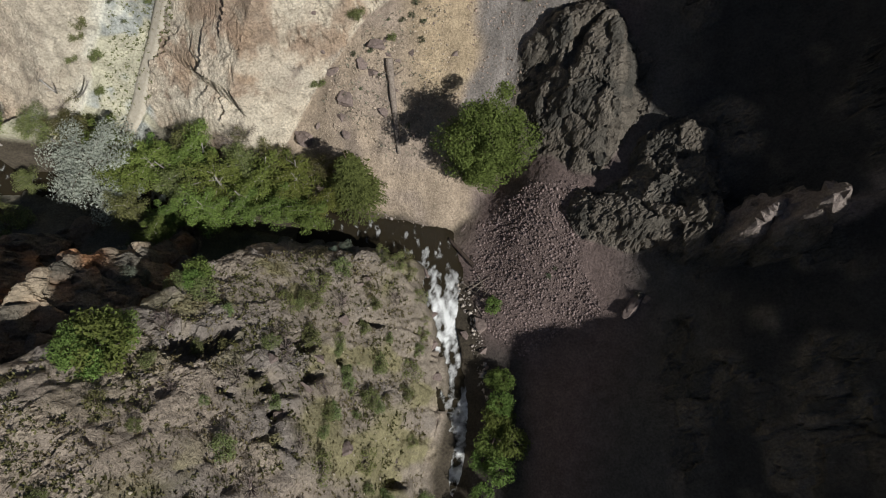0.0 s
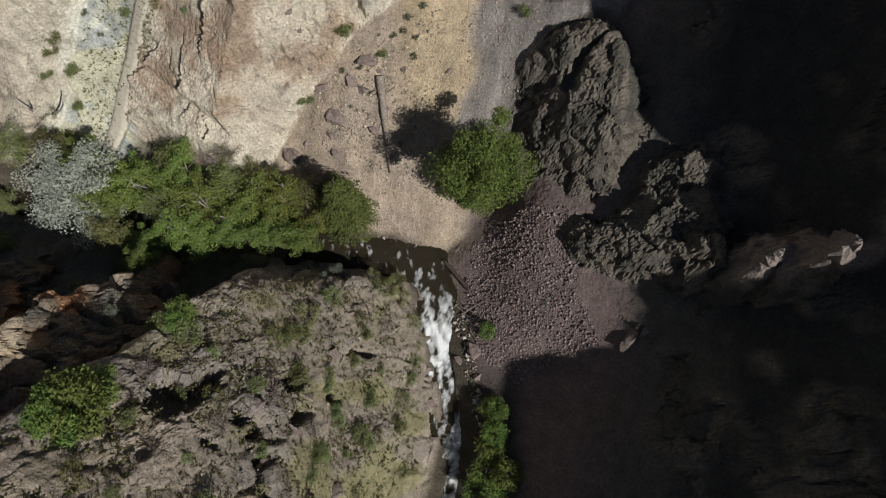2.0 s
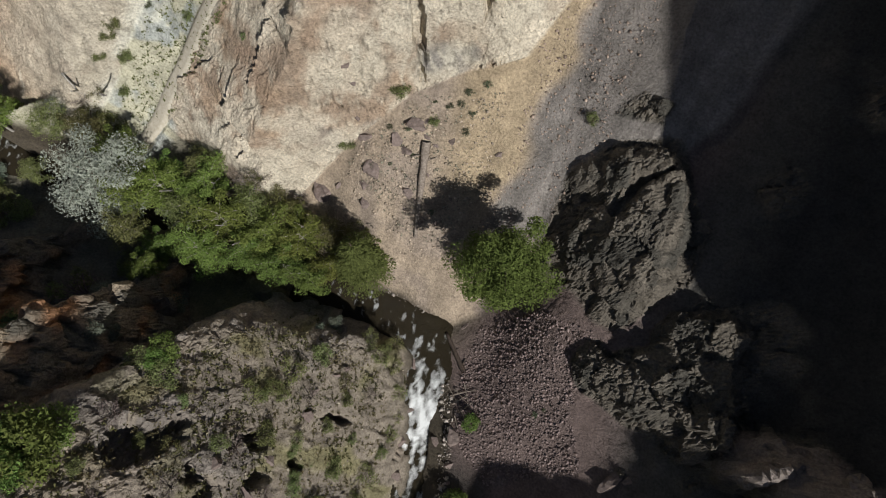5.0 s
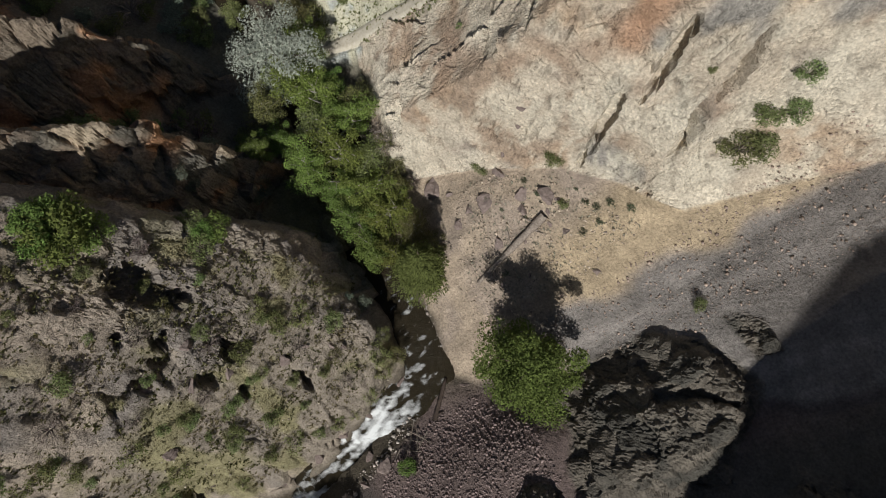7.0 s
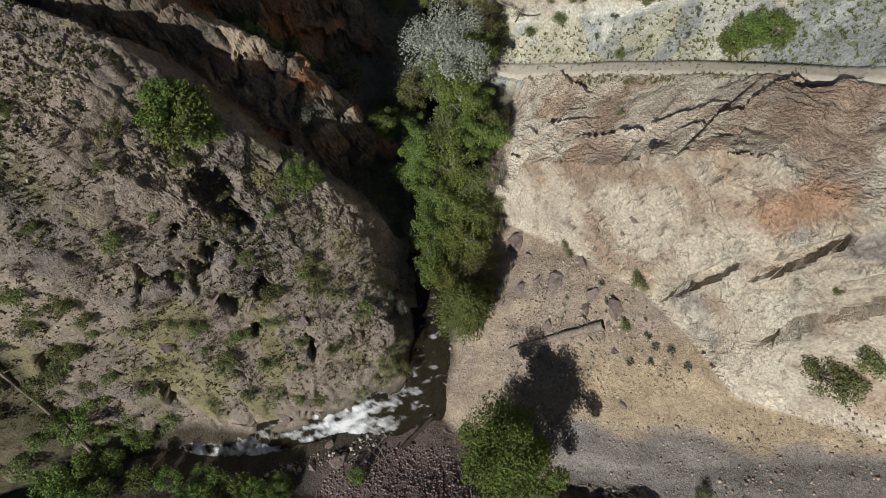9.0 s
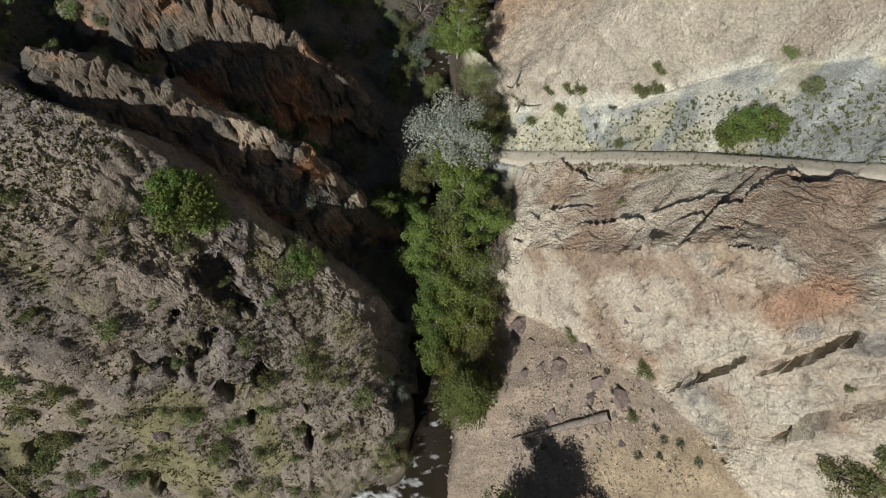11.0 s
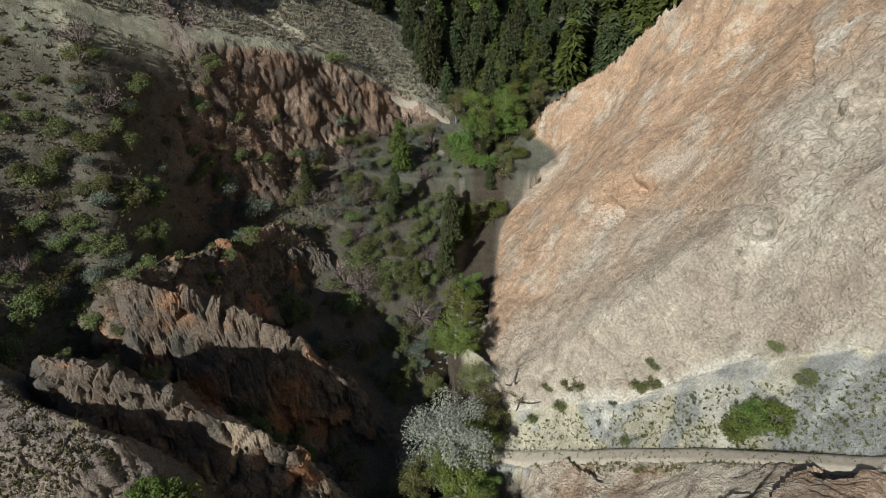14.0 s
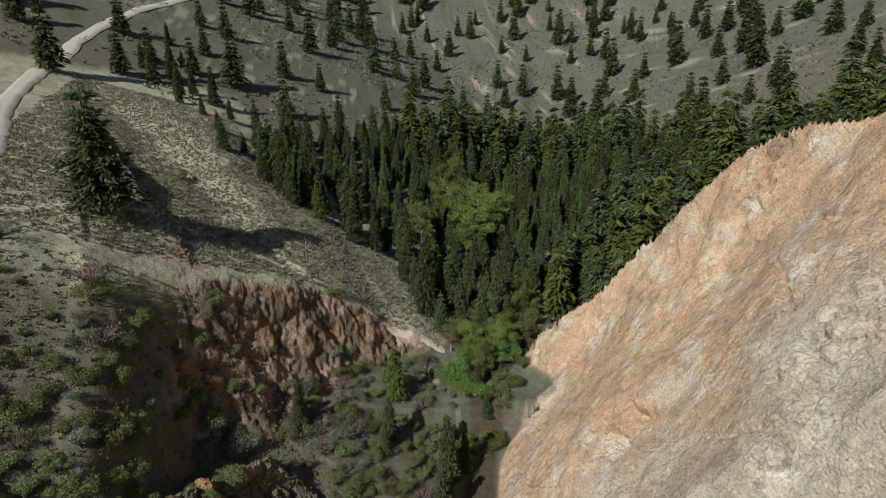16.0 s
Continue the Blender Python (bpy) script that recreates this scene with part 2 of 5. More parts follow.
    dark_b = mound(wx, wy, [(14.6, 29.5), (16.6, 32.8), (18.6, 32.6), (20, 31), (22.5, 33), (24, 36.5), (28.5, 38), (30.5, 35), (31.5, 27), (29.5, 22.8), (26.2, 24), (23, 23.6), (19.5, 24.6), (16.2, 26)], -0.6 + 0.80 * (wx - 15.6) + 0.14 * (wy - 29), 2.2)
    hollow_b, _ = along(wx, wy, [(17, 33.4, 0), (20, 33.6, 0), (23.5, 32.0, 0)])
    dark_b = dark_b - 2.6 * np.exp(-(hollow_b / 1.0) ** 2)
    knoll = mound(wx, wy, [(26.2, 28.4), (30.8, 28.2), (31.4, 24), (28.6, 22.4), (26.4, 24.5)], 10.2 + 0.2 * (wx - 28), 2.6)
    spire = mound(wx, wy, [(30.8, 22.9), (31.6, 24.2), (33.2, 25.4), (33.8, 24.8), (32.6, 23.4), (31.6, 22.6)], 18.8 + 1.0 * (wx - 32), 3.2)
    spire = np.maximum(spire, mound(wx, wy, [(34, 22), (34.2, 25), (36.2, 26), (38.4, 24.6), (37.6, 21.4)], 21.4 + 0.35 * (wx - 36), 3.2))
    spike = mound(wx, wy, [(22.4, 17.4), (22.8, 18.9), (24.4, 19.2), (24.8, 17.8), (23.6, 17.0)], 2.4, 3.5)
    dark_c = mound(wx, wy, [(9.2, 55), (10.4, 59.2), (13.5, 60.5), (18, 58), (17, 54.5), (12.8, 54.6)], 9.6 + 0.75 * (wx - 11) + 0.3 * (wy - 57), 2.2)
    dark = np.maximum.reduce([dark_a, dark_b, spire, dark_c, knoll, spike])

    # sunlit buttress north of the creek, and the big orange wall beyond the trail
    trail_d, trail_z = along(x, y, TRAIL)
    wall = 18 + 0.25 * (wx + 22) + 1.25 * (wy - 48.5) - 1.85 * np.maximum(wx + 14, 0) - 0.5 * np.maximum(-29 - wx, 0) + 1.6 * fbm(x / 13, y / 13, 6.0, 3)
    wall = np.where(trail_d < 0.6, np.minimum(wall, trail_z + 0.2 + (0.0 + 0.15 * step(-25, -17, wx)) * np.maximum(-trail_d - 1.0, 0)), -40)
    wall = smin(wall, 47 + 0.35 * (wy - 66), 3)
    wall_side = trail_d
    base, _ = along(wx, wy, [(-52, 43, 0), (-40, 44.4, 0), (-31.5, 41.2, 0), (-27, 39.5, 0), (-19.6, 46.6, 0), (-15.6, 51.2, 0), (-11, 55.2, 0), (-4, 58.6, 0), (2, 61.2, 0), (8, 75, 0), (12, 100, 0), (20, 180, 0)])
    lobe = ridge(wx, wy, [(-12, 67, 41), (-8.5, 62, 27), (-5.5, 62.2, 23.5), (-1.5, 61.5, 14)], 1.6, 2.0, 0.8)
    wall = np.minimum(np.maximum(wall, lobe), np.where(base > -2, apron + 3.4 * (base + 0.6), -40))
    floor_n = trail_z + np.where(trail_d > 0, 0.5, 0.2) * np.maximum(np.abs(trail_d) - 1.3, 0)
    floor_n = np.where((wx < -12) & (y > 38) & (trail_d > -2.0), floor_n, -40)
    foot = 41 + 0.36 * (-62 - wx)
    big = 1.22 * (wy - foot - 2) - 6 + 2.0 * noise3(x / 16, y / 16, 1.0)
    crest, crest_z = along(wx, wy, [(-140, 60, -24), (-124, 60.3, -18), (-118, 61.3, -6.1), (-112, 66.2, 8.2), (-106, 74.2, 18.3), (-101, 80, 30.4), (-96, 84, 37.7), (-92, 89.4, 46.7), (-88, 90.8, 51.1), (-83, 95.3, 55.6), (-77, 101, 57.5), (-64, 104, 60), (-46, 108, 64), (-30, 150, 75)])
    big = np.where(crest < 0, smax(big, crest_z - 2.0 * np.abs(crest) + 0.4 - 0.3 * np.maximum(wx + 80, 0), 3.0), big)
    big = smin(big, np.where(crest < 0, 200, crest_z - 0.9 * np.abs(crest) + 2), 2.5)
    cut, _ = along(wx, wy, [(-57, 40, 0), (-49.5, 48.7, 0), (-44, 58.9, 0), (-40.5, 66, 0), (-35, 72, 0), (-27, 82, 0), (-15, 120, 0)])
    big = np.where(cut > 0, smin(big, floor_n - 4 + 2.6 * cut, 2.0), -40)
    floor_n = np.where((crest > 0) | (cut > 5) | (wx < -62), -40, floor_n)
    north = np.maximum.reduce([np.where(cd > 0, wall, -40), np.where(cd > 0, floor_n, -40), np.where(cd > 0, big, -40)])

    # far valley and the mountain behind
    far = 1 + 0.10 * np.maximum(np.abs(cd) - 8, 0) + 0.05 * np.maximum(-x - 170, 0) + 0.16 * np.maximum(-x - 330, 0) + 0.1 * np.maximum(-x - 500, 0)
    far = far + step(60, 260, -x - 120) * (10 * fbm(x / 90, y / 90, 2.0, 3) + 3 * fbm(x / 25, y / 25, 9.0, 3))
    far = np.where(x < -100, np.minimum(far, 420), -40)

    h = smax(bed, np.maximum.reduce([south, apron, east, dark, north]), 1.0)
    h = smax(h, far, 4.0)
    masks = dict(west=west, creek=np.abs(cd) - wide, trail=np.abs(trail_d), east=east, dark=dark, wall=wall, big=big, apron=apron, spur=spur, hill=hill, scarp=scarp_d,
                 knob=knob, ribs=np.maximum.reduce([rib_a, rib_b, rib_c]), far=far, floor_n=floor_n, cd=cd, gully=gully, wall_side=wall_side)
    return h + rise, {k: v + rise if k in RISING else v for k, v in masks.items()}



def axis(stops, steps, out_lo, out_hi):
    """Even steps between the stops, then ever longer ones out to the ends."""
    def out(length, s):
        places = [0.0]
        while places[-1] < length:
            s *= 1.045 if places[-1] < 420 else 1.2
            places.append(places[-1] + s)
        return np.array(places[1:])
    mid = np.concatenate([np.linspace(a, b, int(round((b - a) / s)), endpoint=False) for a, b, s in zip(stops, stops[1:], steps)] + [np.array([stops[-1]])])
    return np.concatenate([(mid[0] - out(mid[0] - out_lo, steps[0]))[::-1], mid, mid[-1] + out(out_hi - mid[-1], steps[-1])])


XS = axis((-126, -46, 30, 38), (0.34, 0.21, 0.34), -4000, 2500)
YS = axis((-32, -2, 64, 93), (0.38, 0.21, 0.34), -2500, 3000)
GX, GY = np.meshgrid(XS, YS)
BASE, MASK = land(GX, GY)


def on_top(name, soft=0.8):
    return step(-soft - 0.3, -0.2, MASK[name] - BASE)


def mix(a, b, w):
    return a + (b - a) * w[..., None]


def relief():
    """The land with its ledges, blocks and cracks, and the base colour of each place."""
    x, y, h = GX, GY, BASE
    gy, gx = np.gradient(h, YS, XS)
    fall = np.hypot(gx, gy)
    steep = np.minimum(1, 1.35 / np.maximum(np.hypot(gx, gy), 1e-6))
    gx, gy = gx * steep, gy * steep
    n = np.sqrt(1 + gx * gx + gy * gy)
    nx, ny, nz = -gx / n, -gy / n, 1 / n
    near = step(330, 120, np.hypot(x + 40, y - 30))
    MASK["far"] = np.where(GX < -250, 1e3, MASK["far"])
    knob, ribs, dark, wall, big = (on_top(k) for k in ("knob", "ribs", "dark", "wall", "big"))
    apron, east, floor_n, spur, hill, gully = (on_top(k) for k in ("apron", "east", "floor_n", "spur", "hill", "gully"))
    dark = np.maximum(dark, east * step(0.0, 0.4, fbm(x / 7, y / 7, h / 7, 3)) * step(22, 27, x))
    wet = step(1.0, -0.6, MASK["creek"])
    trail = step(1.5, 0.7, MASK["trail"] + 0.4 * noise3(x / 2, y / 2, 0.0)) * floor_n
    scarp = spur * step(-0.3, -1.5, MASK["scarp"]) * step(-19, -14, MASK["scarp"] + 5 * noise3(x / 6, y / 6, 5.0)) * step(-4, 4, y + 3 * noise3(x / 6, y / 6, 0.0))
    nwarp = fbm(x / 4, y / 4, h / 4, 3)
    f1, g1, t1 = facets(x / 3.1 + nwarp * 0.4, y / 3.1 + nwarp * 0.3, h / 3.8)
    f2, g2, t2 = facets(x / 1.25 + nwarp * 0.5, y / 1.25, h / 1.6)
    blocks = 2.1 * f1 + 0.85 * f2 - 0.5 * step(0.16, 0.0, g1) - 0.2 * step(0.18, 0.0, g2)
    rid = ridged(x / 6.5, y / 6.5, h / 8, 5, 0.55)
    fine = ridged(x / 1.9, y / 1.9, h / 1.9, 4, 0.6)
    mid = fbm(x / 9 + 3, y / 9, h / 9, 3)
    rough = fbm(x / 2.2, y / 2.2, h / 2.2, 4, 0.6)
    warp = fbm(x / 12, y / 12, h / 16, 3)
    # beds of the broken rock: terraces across a tilted direction
    bed = (0.75 * h + 0.5 * x - 0.35 * y + 4.0 * nwarp + 3.0 * warp) / 2.4
    cut = bed - np.floor(bed)
    beds = step(0.5, 1.0, cut) - cut
    crag = 0.9 * rid + 0.8 * beds + 0.45 * fine + 1.0 * f1 + 0.45 * f2 + 0.4 * rough - 0.4 * step(0.14, 0.0, g1)
    # slabs of the two walls, with lips that overhang towards the valley
    run, cross = 0.92 * y - 0.38 * x, 0.92 * x + 0.38 * y + 4.0 * warp
    slab = fbm(run / 13, cross / 3.0, h / 11, 4)
    flow = fbm(run / 16 + 3, cross / 1.5, h / 14, 5, 0.6)
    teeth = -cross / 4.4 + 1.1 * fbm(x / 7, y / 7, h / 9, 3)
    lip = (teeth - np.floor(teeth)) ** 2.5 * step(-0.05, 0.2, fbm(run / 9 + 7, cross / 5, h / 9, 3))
    jog = 0.5 * rough
    shelf = np.zeros_like(x)
    for line in LEDGES:
        e, _ = along(x + jog, y - jog, line)
        drop = np.where(e < 0, 0.7 * np.exp(e / 1.4), -0.55 * np.exp(-e / 0.4))
        shelf = np.where(np.abs(drop) > np.abs(shelf), drop, shelf)
    cleft = np.zeros_like(x)
    for line in CLEFTS:
        e, _ = along(x + jog, y - jog, line)
        cleft = np.maximum(cleft, np.exp(-(e / 0.4) ** 2) - np.where(e < 0, 0.5 * np.exp(e / 1.5), 0))
    shatter = np.zeros_like(x)
    for hx, hy, r in SHATTERED:
        shatter = np.maximum(shatter, step(1.25, 0.7, np.hypot(x - hx, y - hy) / r + 0.5 * nwarp))
    shatter = shatter * big
    crack = step(0.10, 0.0, g1) * step(0.35, 0.7, t1)
    hole = np.zeros_like(x)
    for hx, hy, r, wide in CAVES:
        hole = np.maximum(hole, step(1.1, 0.8, np.hypot((x - hx) / wide + 1.3 * rough, (y - hy) * wide - 1.3 * fine) / r))
    pocket = np.zeros_like(x)
    for hx, hy, r in POCKETS:
        du, dv = 0.92 * (y - hy) - 0.38 * (x - hx), 0.92 * (x - hx) + 0.38 * (y - hy)
        pocket = np.maximum(pocket, step(1.1, 0.75, np.hypot(du * 0.6 + 0.7 * rough, dv * 1.5 + 0.6 * fine) / r))
    rocky = knob * step(-0.16, 0.2, fbm(x / 6 + 40, y / 6, 3.0, 3) + 0.006 * (h - 4) - 0.25 * step(-12, -6, x))
    rocky = np.maximum(rocky, knob * step(-5, -1.5, MASK['west'] + 2 * nwarp))
    d = 0.28 * fbm(x / 5, y / 5, h / 5, 4) + 0.10 * rough
    coarse = 2.1 * f1 - 0.5 * step(0.16, 0.0, g1)
    d = d + dark * (0.30 * blocks + 0.24 * crag + 0.2 * rid) + ribs * (0.4 * coarse + 0.25 * blocks + 0.3 * rid + 0.15 * rough + 0.35 * beds)
    d = d + rocky * (0.26 * blocks + 0.16 * crag + 0.8 * np.maximum(t1 - 0.7, 0) + 0.2 * rough) - knob * 3.6 * hole
    bank = step(9, 5, np.abs(MASK['cd'])) * (MASK['cd'] < 0) * step(1.5, 3.0, np.abs(MASK['cd'])) * (x > -60)
    d = d + bank * (0.35 * coarse + 0.3 * rid + 0.2 * rough)
    d = d + knob * (1 - rocky) * (0.08 * blocks + 0.10 * fine + 0.2 * rough)
    bulge = fbm(x / 8 + 5, y / 8, h / 9, 3)
    hair = step(0.045, 0.0, np.abs(fbm(run / 8 + 3, cross / 3.4, h / 9, 4, 0.5))) * step(0.0, 0.3, mid)
    d = d + wall * (0.22 * slab + 0.16 * lip + 0.7 * bulge + shelf * step(2.6, 1.6, fall) - 1.7 * pocket - 0.22 * crack - 0.3 * hair + 0.22 * blocks * step(0.15, 0.4, mid) + 0.07 * flow + 0.07 * fine)
    d = d + big * (0.14 * slab + 0.08 * lip - 0.9 * cleft - 0.14 * crack - 0.25 * hair + 0.05 * blocks + 0.8 * bulge + 0.05 * flow + 0.07 * fine) + shatter * (0.5 * blocks + 0.25 * fine)
    d = d + scarp * (0.5 * coarse + 0.5 * rid + 0.5 * beds + 0.3 * rough)
    d = d + (spur + hill) * (1 - scarp) * (0.35 * fbm(x / 8, y / 8, 4.0, 3) + 0.10 * rough)
    d = d * near * (1 - 0.85 * trail) * (1 - 0.8 * wet)

    # colours
    big_n, mid_n, low_n = fbm(x / 14, y / 14, h / 14, 4), fbm(x / 5 + 9, y / 5, h / 5, 4), fbm(x / 35, y / 35, 5.0, 3)
    col = np.zeros(x.shape + (3,)) + np.array((0.13, 0.115, 0.09))
    grass = np.array((0.30, 0.275, 0.205)) + np.zeros_like(col)
    grass = mix(grass, np.array((0.215, 0.205, 0.155)), step(-0.1, 0.4, mid_n))
    # the spur's east flank keeps the darker soil colour, part soil, part painted shade
    col = mix(col, grass * np.array((1.28, 1.3, 1.3)), np.maximum(spur * step(-9, -3, MASK["scarp"] + 2 * nwarp), hill))
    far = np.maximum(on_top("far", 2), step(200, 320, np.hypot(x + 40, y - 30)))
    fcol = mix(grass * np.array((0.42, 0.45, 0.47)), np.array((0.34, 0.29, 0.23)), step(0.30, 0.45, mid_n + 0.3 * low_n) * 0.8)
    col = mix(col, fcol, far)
    soil = mix(np.zeros_like(col) + np.array((0.10, 0.088, 0.055)), np.array((0.16, 0.13, 0.085)), step(-0.2, 0.3, mid_n))
    col = mix(col, soil, gully)
    kcol = mix(np.zeros_like(col) + np.array((0.165, 0.135, 0.110)), np.array((0.150, 0.130, 0.075)), step(0.05, 0.35, fbm(x / 3.5 + 9, y / 3.5, 2.0, 4)))
    kcol = mix(kcol, np.array((0.150, 0.126, 0.112)), rocky * step(0.2, 0.6, t1))
    kcol = mix(kcol, np.array((0.22, 0.175, 0.142)), step(0.15, 0.45, big_n) * 0.8)
    col = mix(col, kcol * 1.5, knob)
    rcol = mix(np.zeros_like(col) + np.array((0.15, 0.115, 0.088)), np.array((0.30, 0.155, 0.085)), step(0.0, 0.35, mid_n + 0.25 * slab))
    rcol = mix(rcol, np.array((0.33, 0.26, 0.19)), step(0.2, 0.5, big_n))
    rcol = mix(rcol, np.array((0.085, 0.08, 0.07)), step(0.45, 0.8, t1) * 0.8)
    col = mix(col, rcol * 1.4, ribs)
    acol = mix(np.zeros_like(col) + np.array((0.34, 0.262, 0.20)), np.array((0.27, 0.21, 0.17)), step(-0.1, 0.3, mid_n))
    edge_n = 3 * big_n + 1.5 * mid_n
    acol = mix(acol, np.array((0.37, 0.28, 0.19)), step(-7, -3, x + edge_n) * step(44, 48, y) * step(3.5, 1.5, x - 0.16 * (y - 48) + edge_n))
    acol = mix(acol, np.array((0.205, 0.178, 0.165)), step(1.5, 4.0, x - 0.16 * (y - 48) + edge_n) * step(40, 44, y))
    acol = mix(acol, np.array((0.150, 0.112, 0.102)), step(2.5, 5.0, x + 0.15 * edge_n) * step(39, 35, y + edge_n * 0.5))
    trails = fbm((0.97 * x - 0.25 * y) / 1.3, (0.25 * x + 0.97 * y) / 14, 3.0, 4)
    acol = acol * (1 + 0.35 * trails + 0.12 * mid_n)[..., None]
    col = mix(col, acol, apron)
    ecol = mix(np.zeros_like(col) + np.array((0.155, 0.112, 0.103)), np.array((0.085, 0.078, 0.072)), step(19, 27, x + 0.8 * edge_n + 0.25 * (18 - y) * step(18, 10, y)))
    # dark rock, its tones lowered further to deepen the shade by colour
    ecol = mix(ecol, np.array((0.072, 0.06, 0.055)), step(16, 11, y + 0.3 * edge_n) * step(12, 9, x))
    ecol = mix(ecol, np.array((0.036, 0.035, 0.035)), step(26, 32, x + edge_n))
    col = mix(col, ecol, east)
    dcol = mix(np.zeros_like(col) + np.array((0.140, 0.117, 0.097)), np.array((0.082, 0.073, 0.063)), step(0.3, 0.7, t1))
    dcol = mix(dcol, np.array((0.185, 0.155, 0.128)), step(0.1, 0.4, mid_n) * 0.7)
    col = mix(col, dcol, dark * step(45, 38, x))
    col = mix(col, np.array((0.34, 0.27, 0.25)) + np.zeros_like(col), dark * step(29.5, 31, x) * step(21, 22.5, y) * step(27, 25.5, y) * 0.6)
    slope_tone = step(-0.12, 0.12, big_n + 0.25 * slab + 0.15 * mid_n + 0.010 * (-20 - x))
    wcol = mix(np.zeros_like(col) + np.array((0.44, 0.36, 0.285)), np.array((0.315, 0.230, 0.172)), slope_tone)
    wcol = mix(wcol, np.array((0.37, 0.255, 0.175)), step(0.1, 0.4, fbm(x / 9 - 25, y / 9 + 8, h / 9, 4)) * 0.75)
    wcol = mix(wcol, np.array((0.205, 0.17, 0.145)), step(0.10, 0.40, 0.4 * -flow + mid_n) * 0.45)
    wcol = mix(wcol, np.array((0.235, 0.215, 0.20)), step(0.12, 0.36, fbm(x / 8 - 5, y / 8, h / 8, 4)) * step(-26, -16, x) * 0.85)
    vein = step(0.10, 0.02, np.abs(fbm(run / 12 + 31, cross / 4, h / 12, 4, 0.6))) * step(-0.2, 0.2, mid_n)
    wcol = mix(wcol, np.array((0.55, 0.485, 0.40)), np.maximum(vein * 0.65, step(0.1, 0.4, 0.5 * flow + mid_n - 0.2 * slope_tone) * 0.6))
    seam = hair
    wcol = mix(wcol, np.array((0.15, 0.115, 0.09)), seam * 0.55)
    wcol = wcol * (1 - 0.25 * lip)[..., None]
    foot = step(20, 5, MASK['wall'] - MASK['apron'])
    wcol = mix(wcol, np.array((0.30, 0.205, 0.148)), step(0.02, 0.26, fbm(x / 9 - 40, y / 9, h / 9, 4) - 0.25 * foot) * 0.75)
    wcol = mix(wcol, np.array((0.53, 0.455, 0.37)), step(0.0, 0.3, fbm(x / 6 + 60, y / 6, h / 6, 5, 0.6) - 0.2 + 0.4 * foot) * 0.7)
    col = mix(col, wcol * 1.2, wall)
    orange = step(-45, -75, x + 22 * low_n + 14 * big_n - 0.35 * (h - 10))
    bcol = mix(np.zeros_like(col) + np.array((0.37, 0.315, 0.255)), np.array((0.41, 0.272, 0.182)), orange)
    bcol = mix(bcol, np.array((0.28, 0.235, 0.19)), step(0.0, 0.5, 0.5 * slab + mid_n) * 0.4)
    bcol = mix(bcol, np.array((0.52, 0.45, 0.37)), np.maximum(0.7 * vein, step(0.2, 0.5, 0.5 * flow + mid_n) * 0.45))
    bcol = mix(bcol, np.array((0.52, 0.475, 0.41)), step(0.3, 0.65, t1) * shatter * step(-0.1, 0.3, mid_n) * 0.6)
    bcol = mix(bcol, np.array((0.25, 0.19, 0.15)), step(0.15, 0.5, -0.4 * flow - mid_n) * 0.4)
    col = mix(col, bcol * 1.3, big)
    gcol = mix(np.zeros_like(col) + np.array((0.34, 0.31, 0.235)), np.array((0.25, 0.25, 0.235)), step(0.0, 0.2, big_n + mid_n + 0.01 * (y - 62)))
    gcol = mix(gcol, np.array((0.44, 0.41, 0.35)), step(0.15, 0.35, fbm(x / 4 + 50, y / 4, h / 5, 4)) * 0.7)
    col = mix(col, gcol * 1.35, floor_n * (1 - big) * (1 - wall))
    col = mix(col, np.array((0.36, 0.32, 0.265)) + np.zeros_like(col), trail)
    scol = mix(np.zeros_like(col) + np.array((0.27, 0.178, 0.125)), np.array((0.155, 0.115, 0.09)), step(0.4, 0.75, t1))
    scol = mix(scol, np.array((0.36, 0.26, 0.20)), step(0.1, 0.4, mid_n))
    col = mix(col, scol, scarp)
    pink = step(1.3, 0.5, np.hypot((x + 107) / 6, (y + 1.5) / 3.5) + 0.5 * mid_n)
    col = mix(col, np.array((0.34, 0.235, 0.215)) + np.zeros_like(col), pink * 0.8)
    rust = step(1.4, 0.5, np.hypot(x + 13.6, y - 60.2) / 1.9 + 0.6 * mid_n)
    col = mix(col, np.array((0.47, 0.26, 0.16)) + np.zeros_like(col), rust * wall * 0.75)
    chalk = step(1.5, 0.2, np.abs(MASK['big'] - MASK['floor_n'] + 0.8 * mid_n) - 0.3) * np.maximum(big, floor_n) * (x > -62)
    col = mix(col, np.array((0.66, 0.61, 0.53)) + np.zeros_like(col), chalk * step(-0.3, 0.2, mid_n) * 0.8)
    col = mix(col, np.array((0.075, 0.06, 0.045)) + np.zeros_like(col), wet)
    col = col * (1 + 0.16 * rough * near)[..., None] * (1 - 0.35 * crack * np.maximum(wall, big))[..., None]
    loose = np.random.default_rng(3)
    grit = dark + ribs + scarp + 0.6 * rocky + shatter * 0.7 + 0.12 * np.maximum(wall, big)
    d = d + near * np.clip(grit, 0, 1) * 0.07 * step(1.9, 0.7, fall) * loose.normal(size=x.shape)
    still = 0.08 * near * step(1.9, 0.7, fall)
    sway = still * loose.uniform(-1, 1, x.shape), still * loose.uniform(-1, 1, x.shape)
    x, y = x + sway[0], y + sway[1]
    rock = np.clip(dark + ribs + rocky + wall + big + scarp, 0, 1)
    broken = np.clip(dark + ribs + rocky + scarp + shatter, 0, 1) * (1 - wall)
    broken = np.where((fall > 1.25) & (ribs < 0.5) & (dark < 0.5), 0.0, broken)
    broken = np.maximum(broken, np.maximum(wall * step(0.03, 0.1, np.abs(shelf)), big * step(0.05, 0.2, np.abs(cleft) + shatter)))
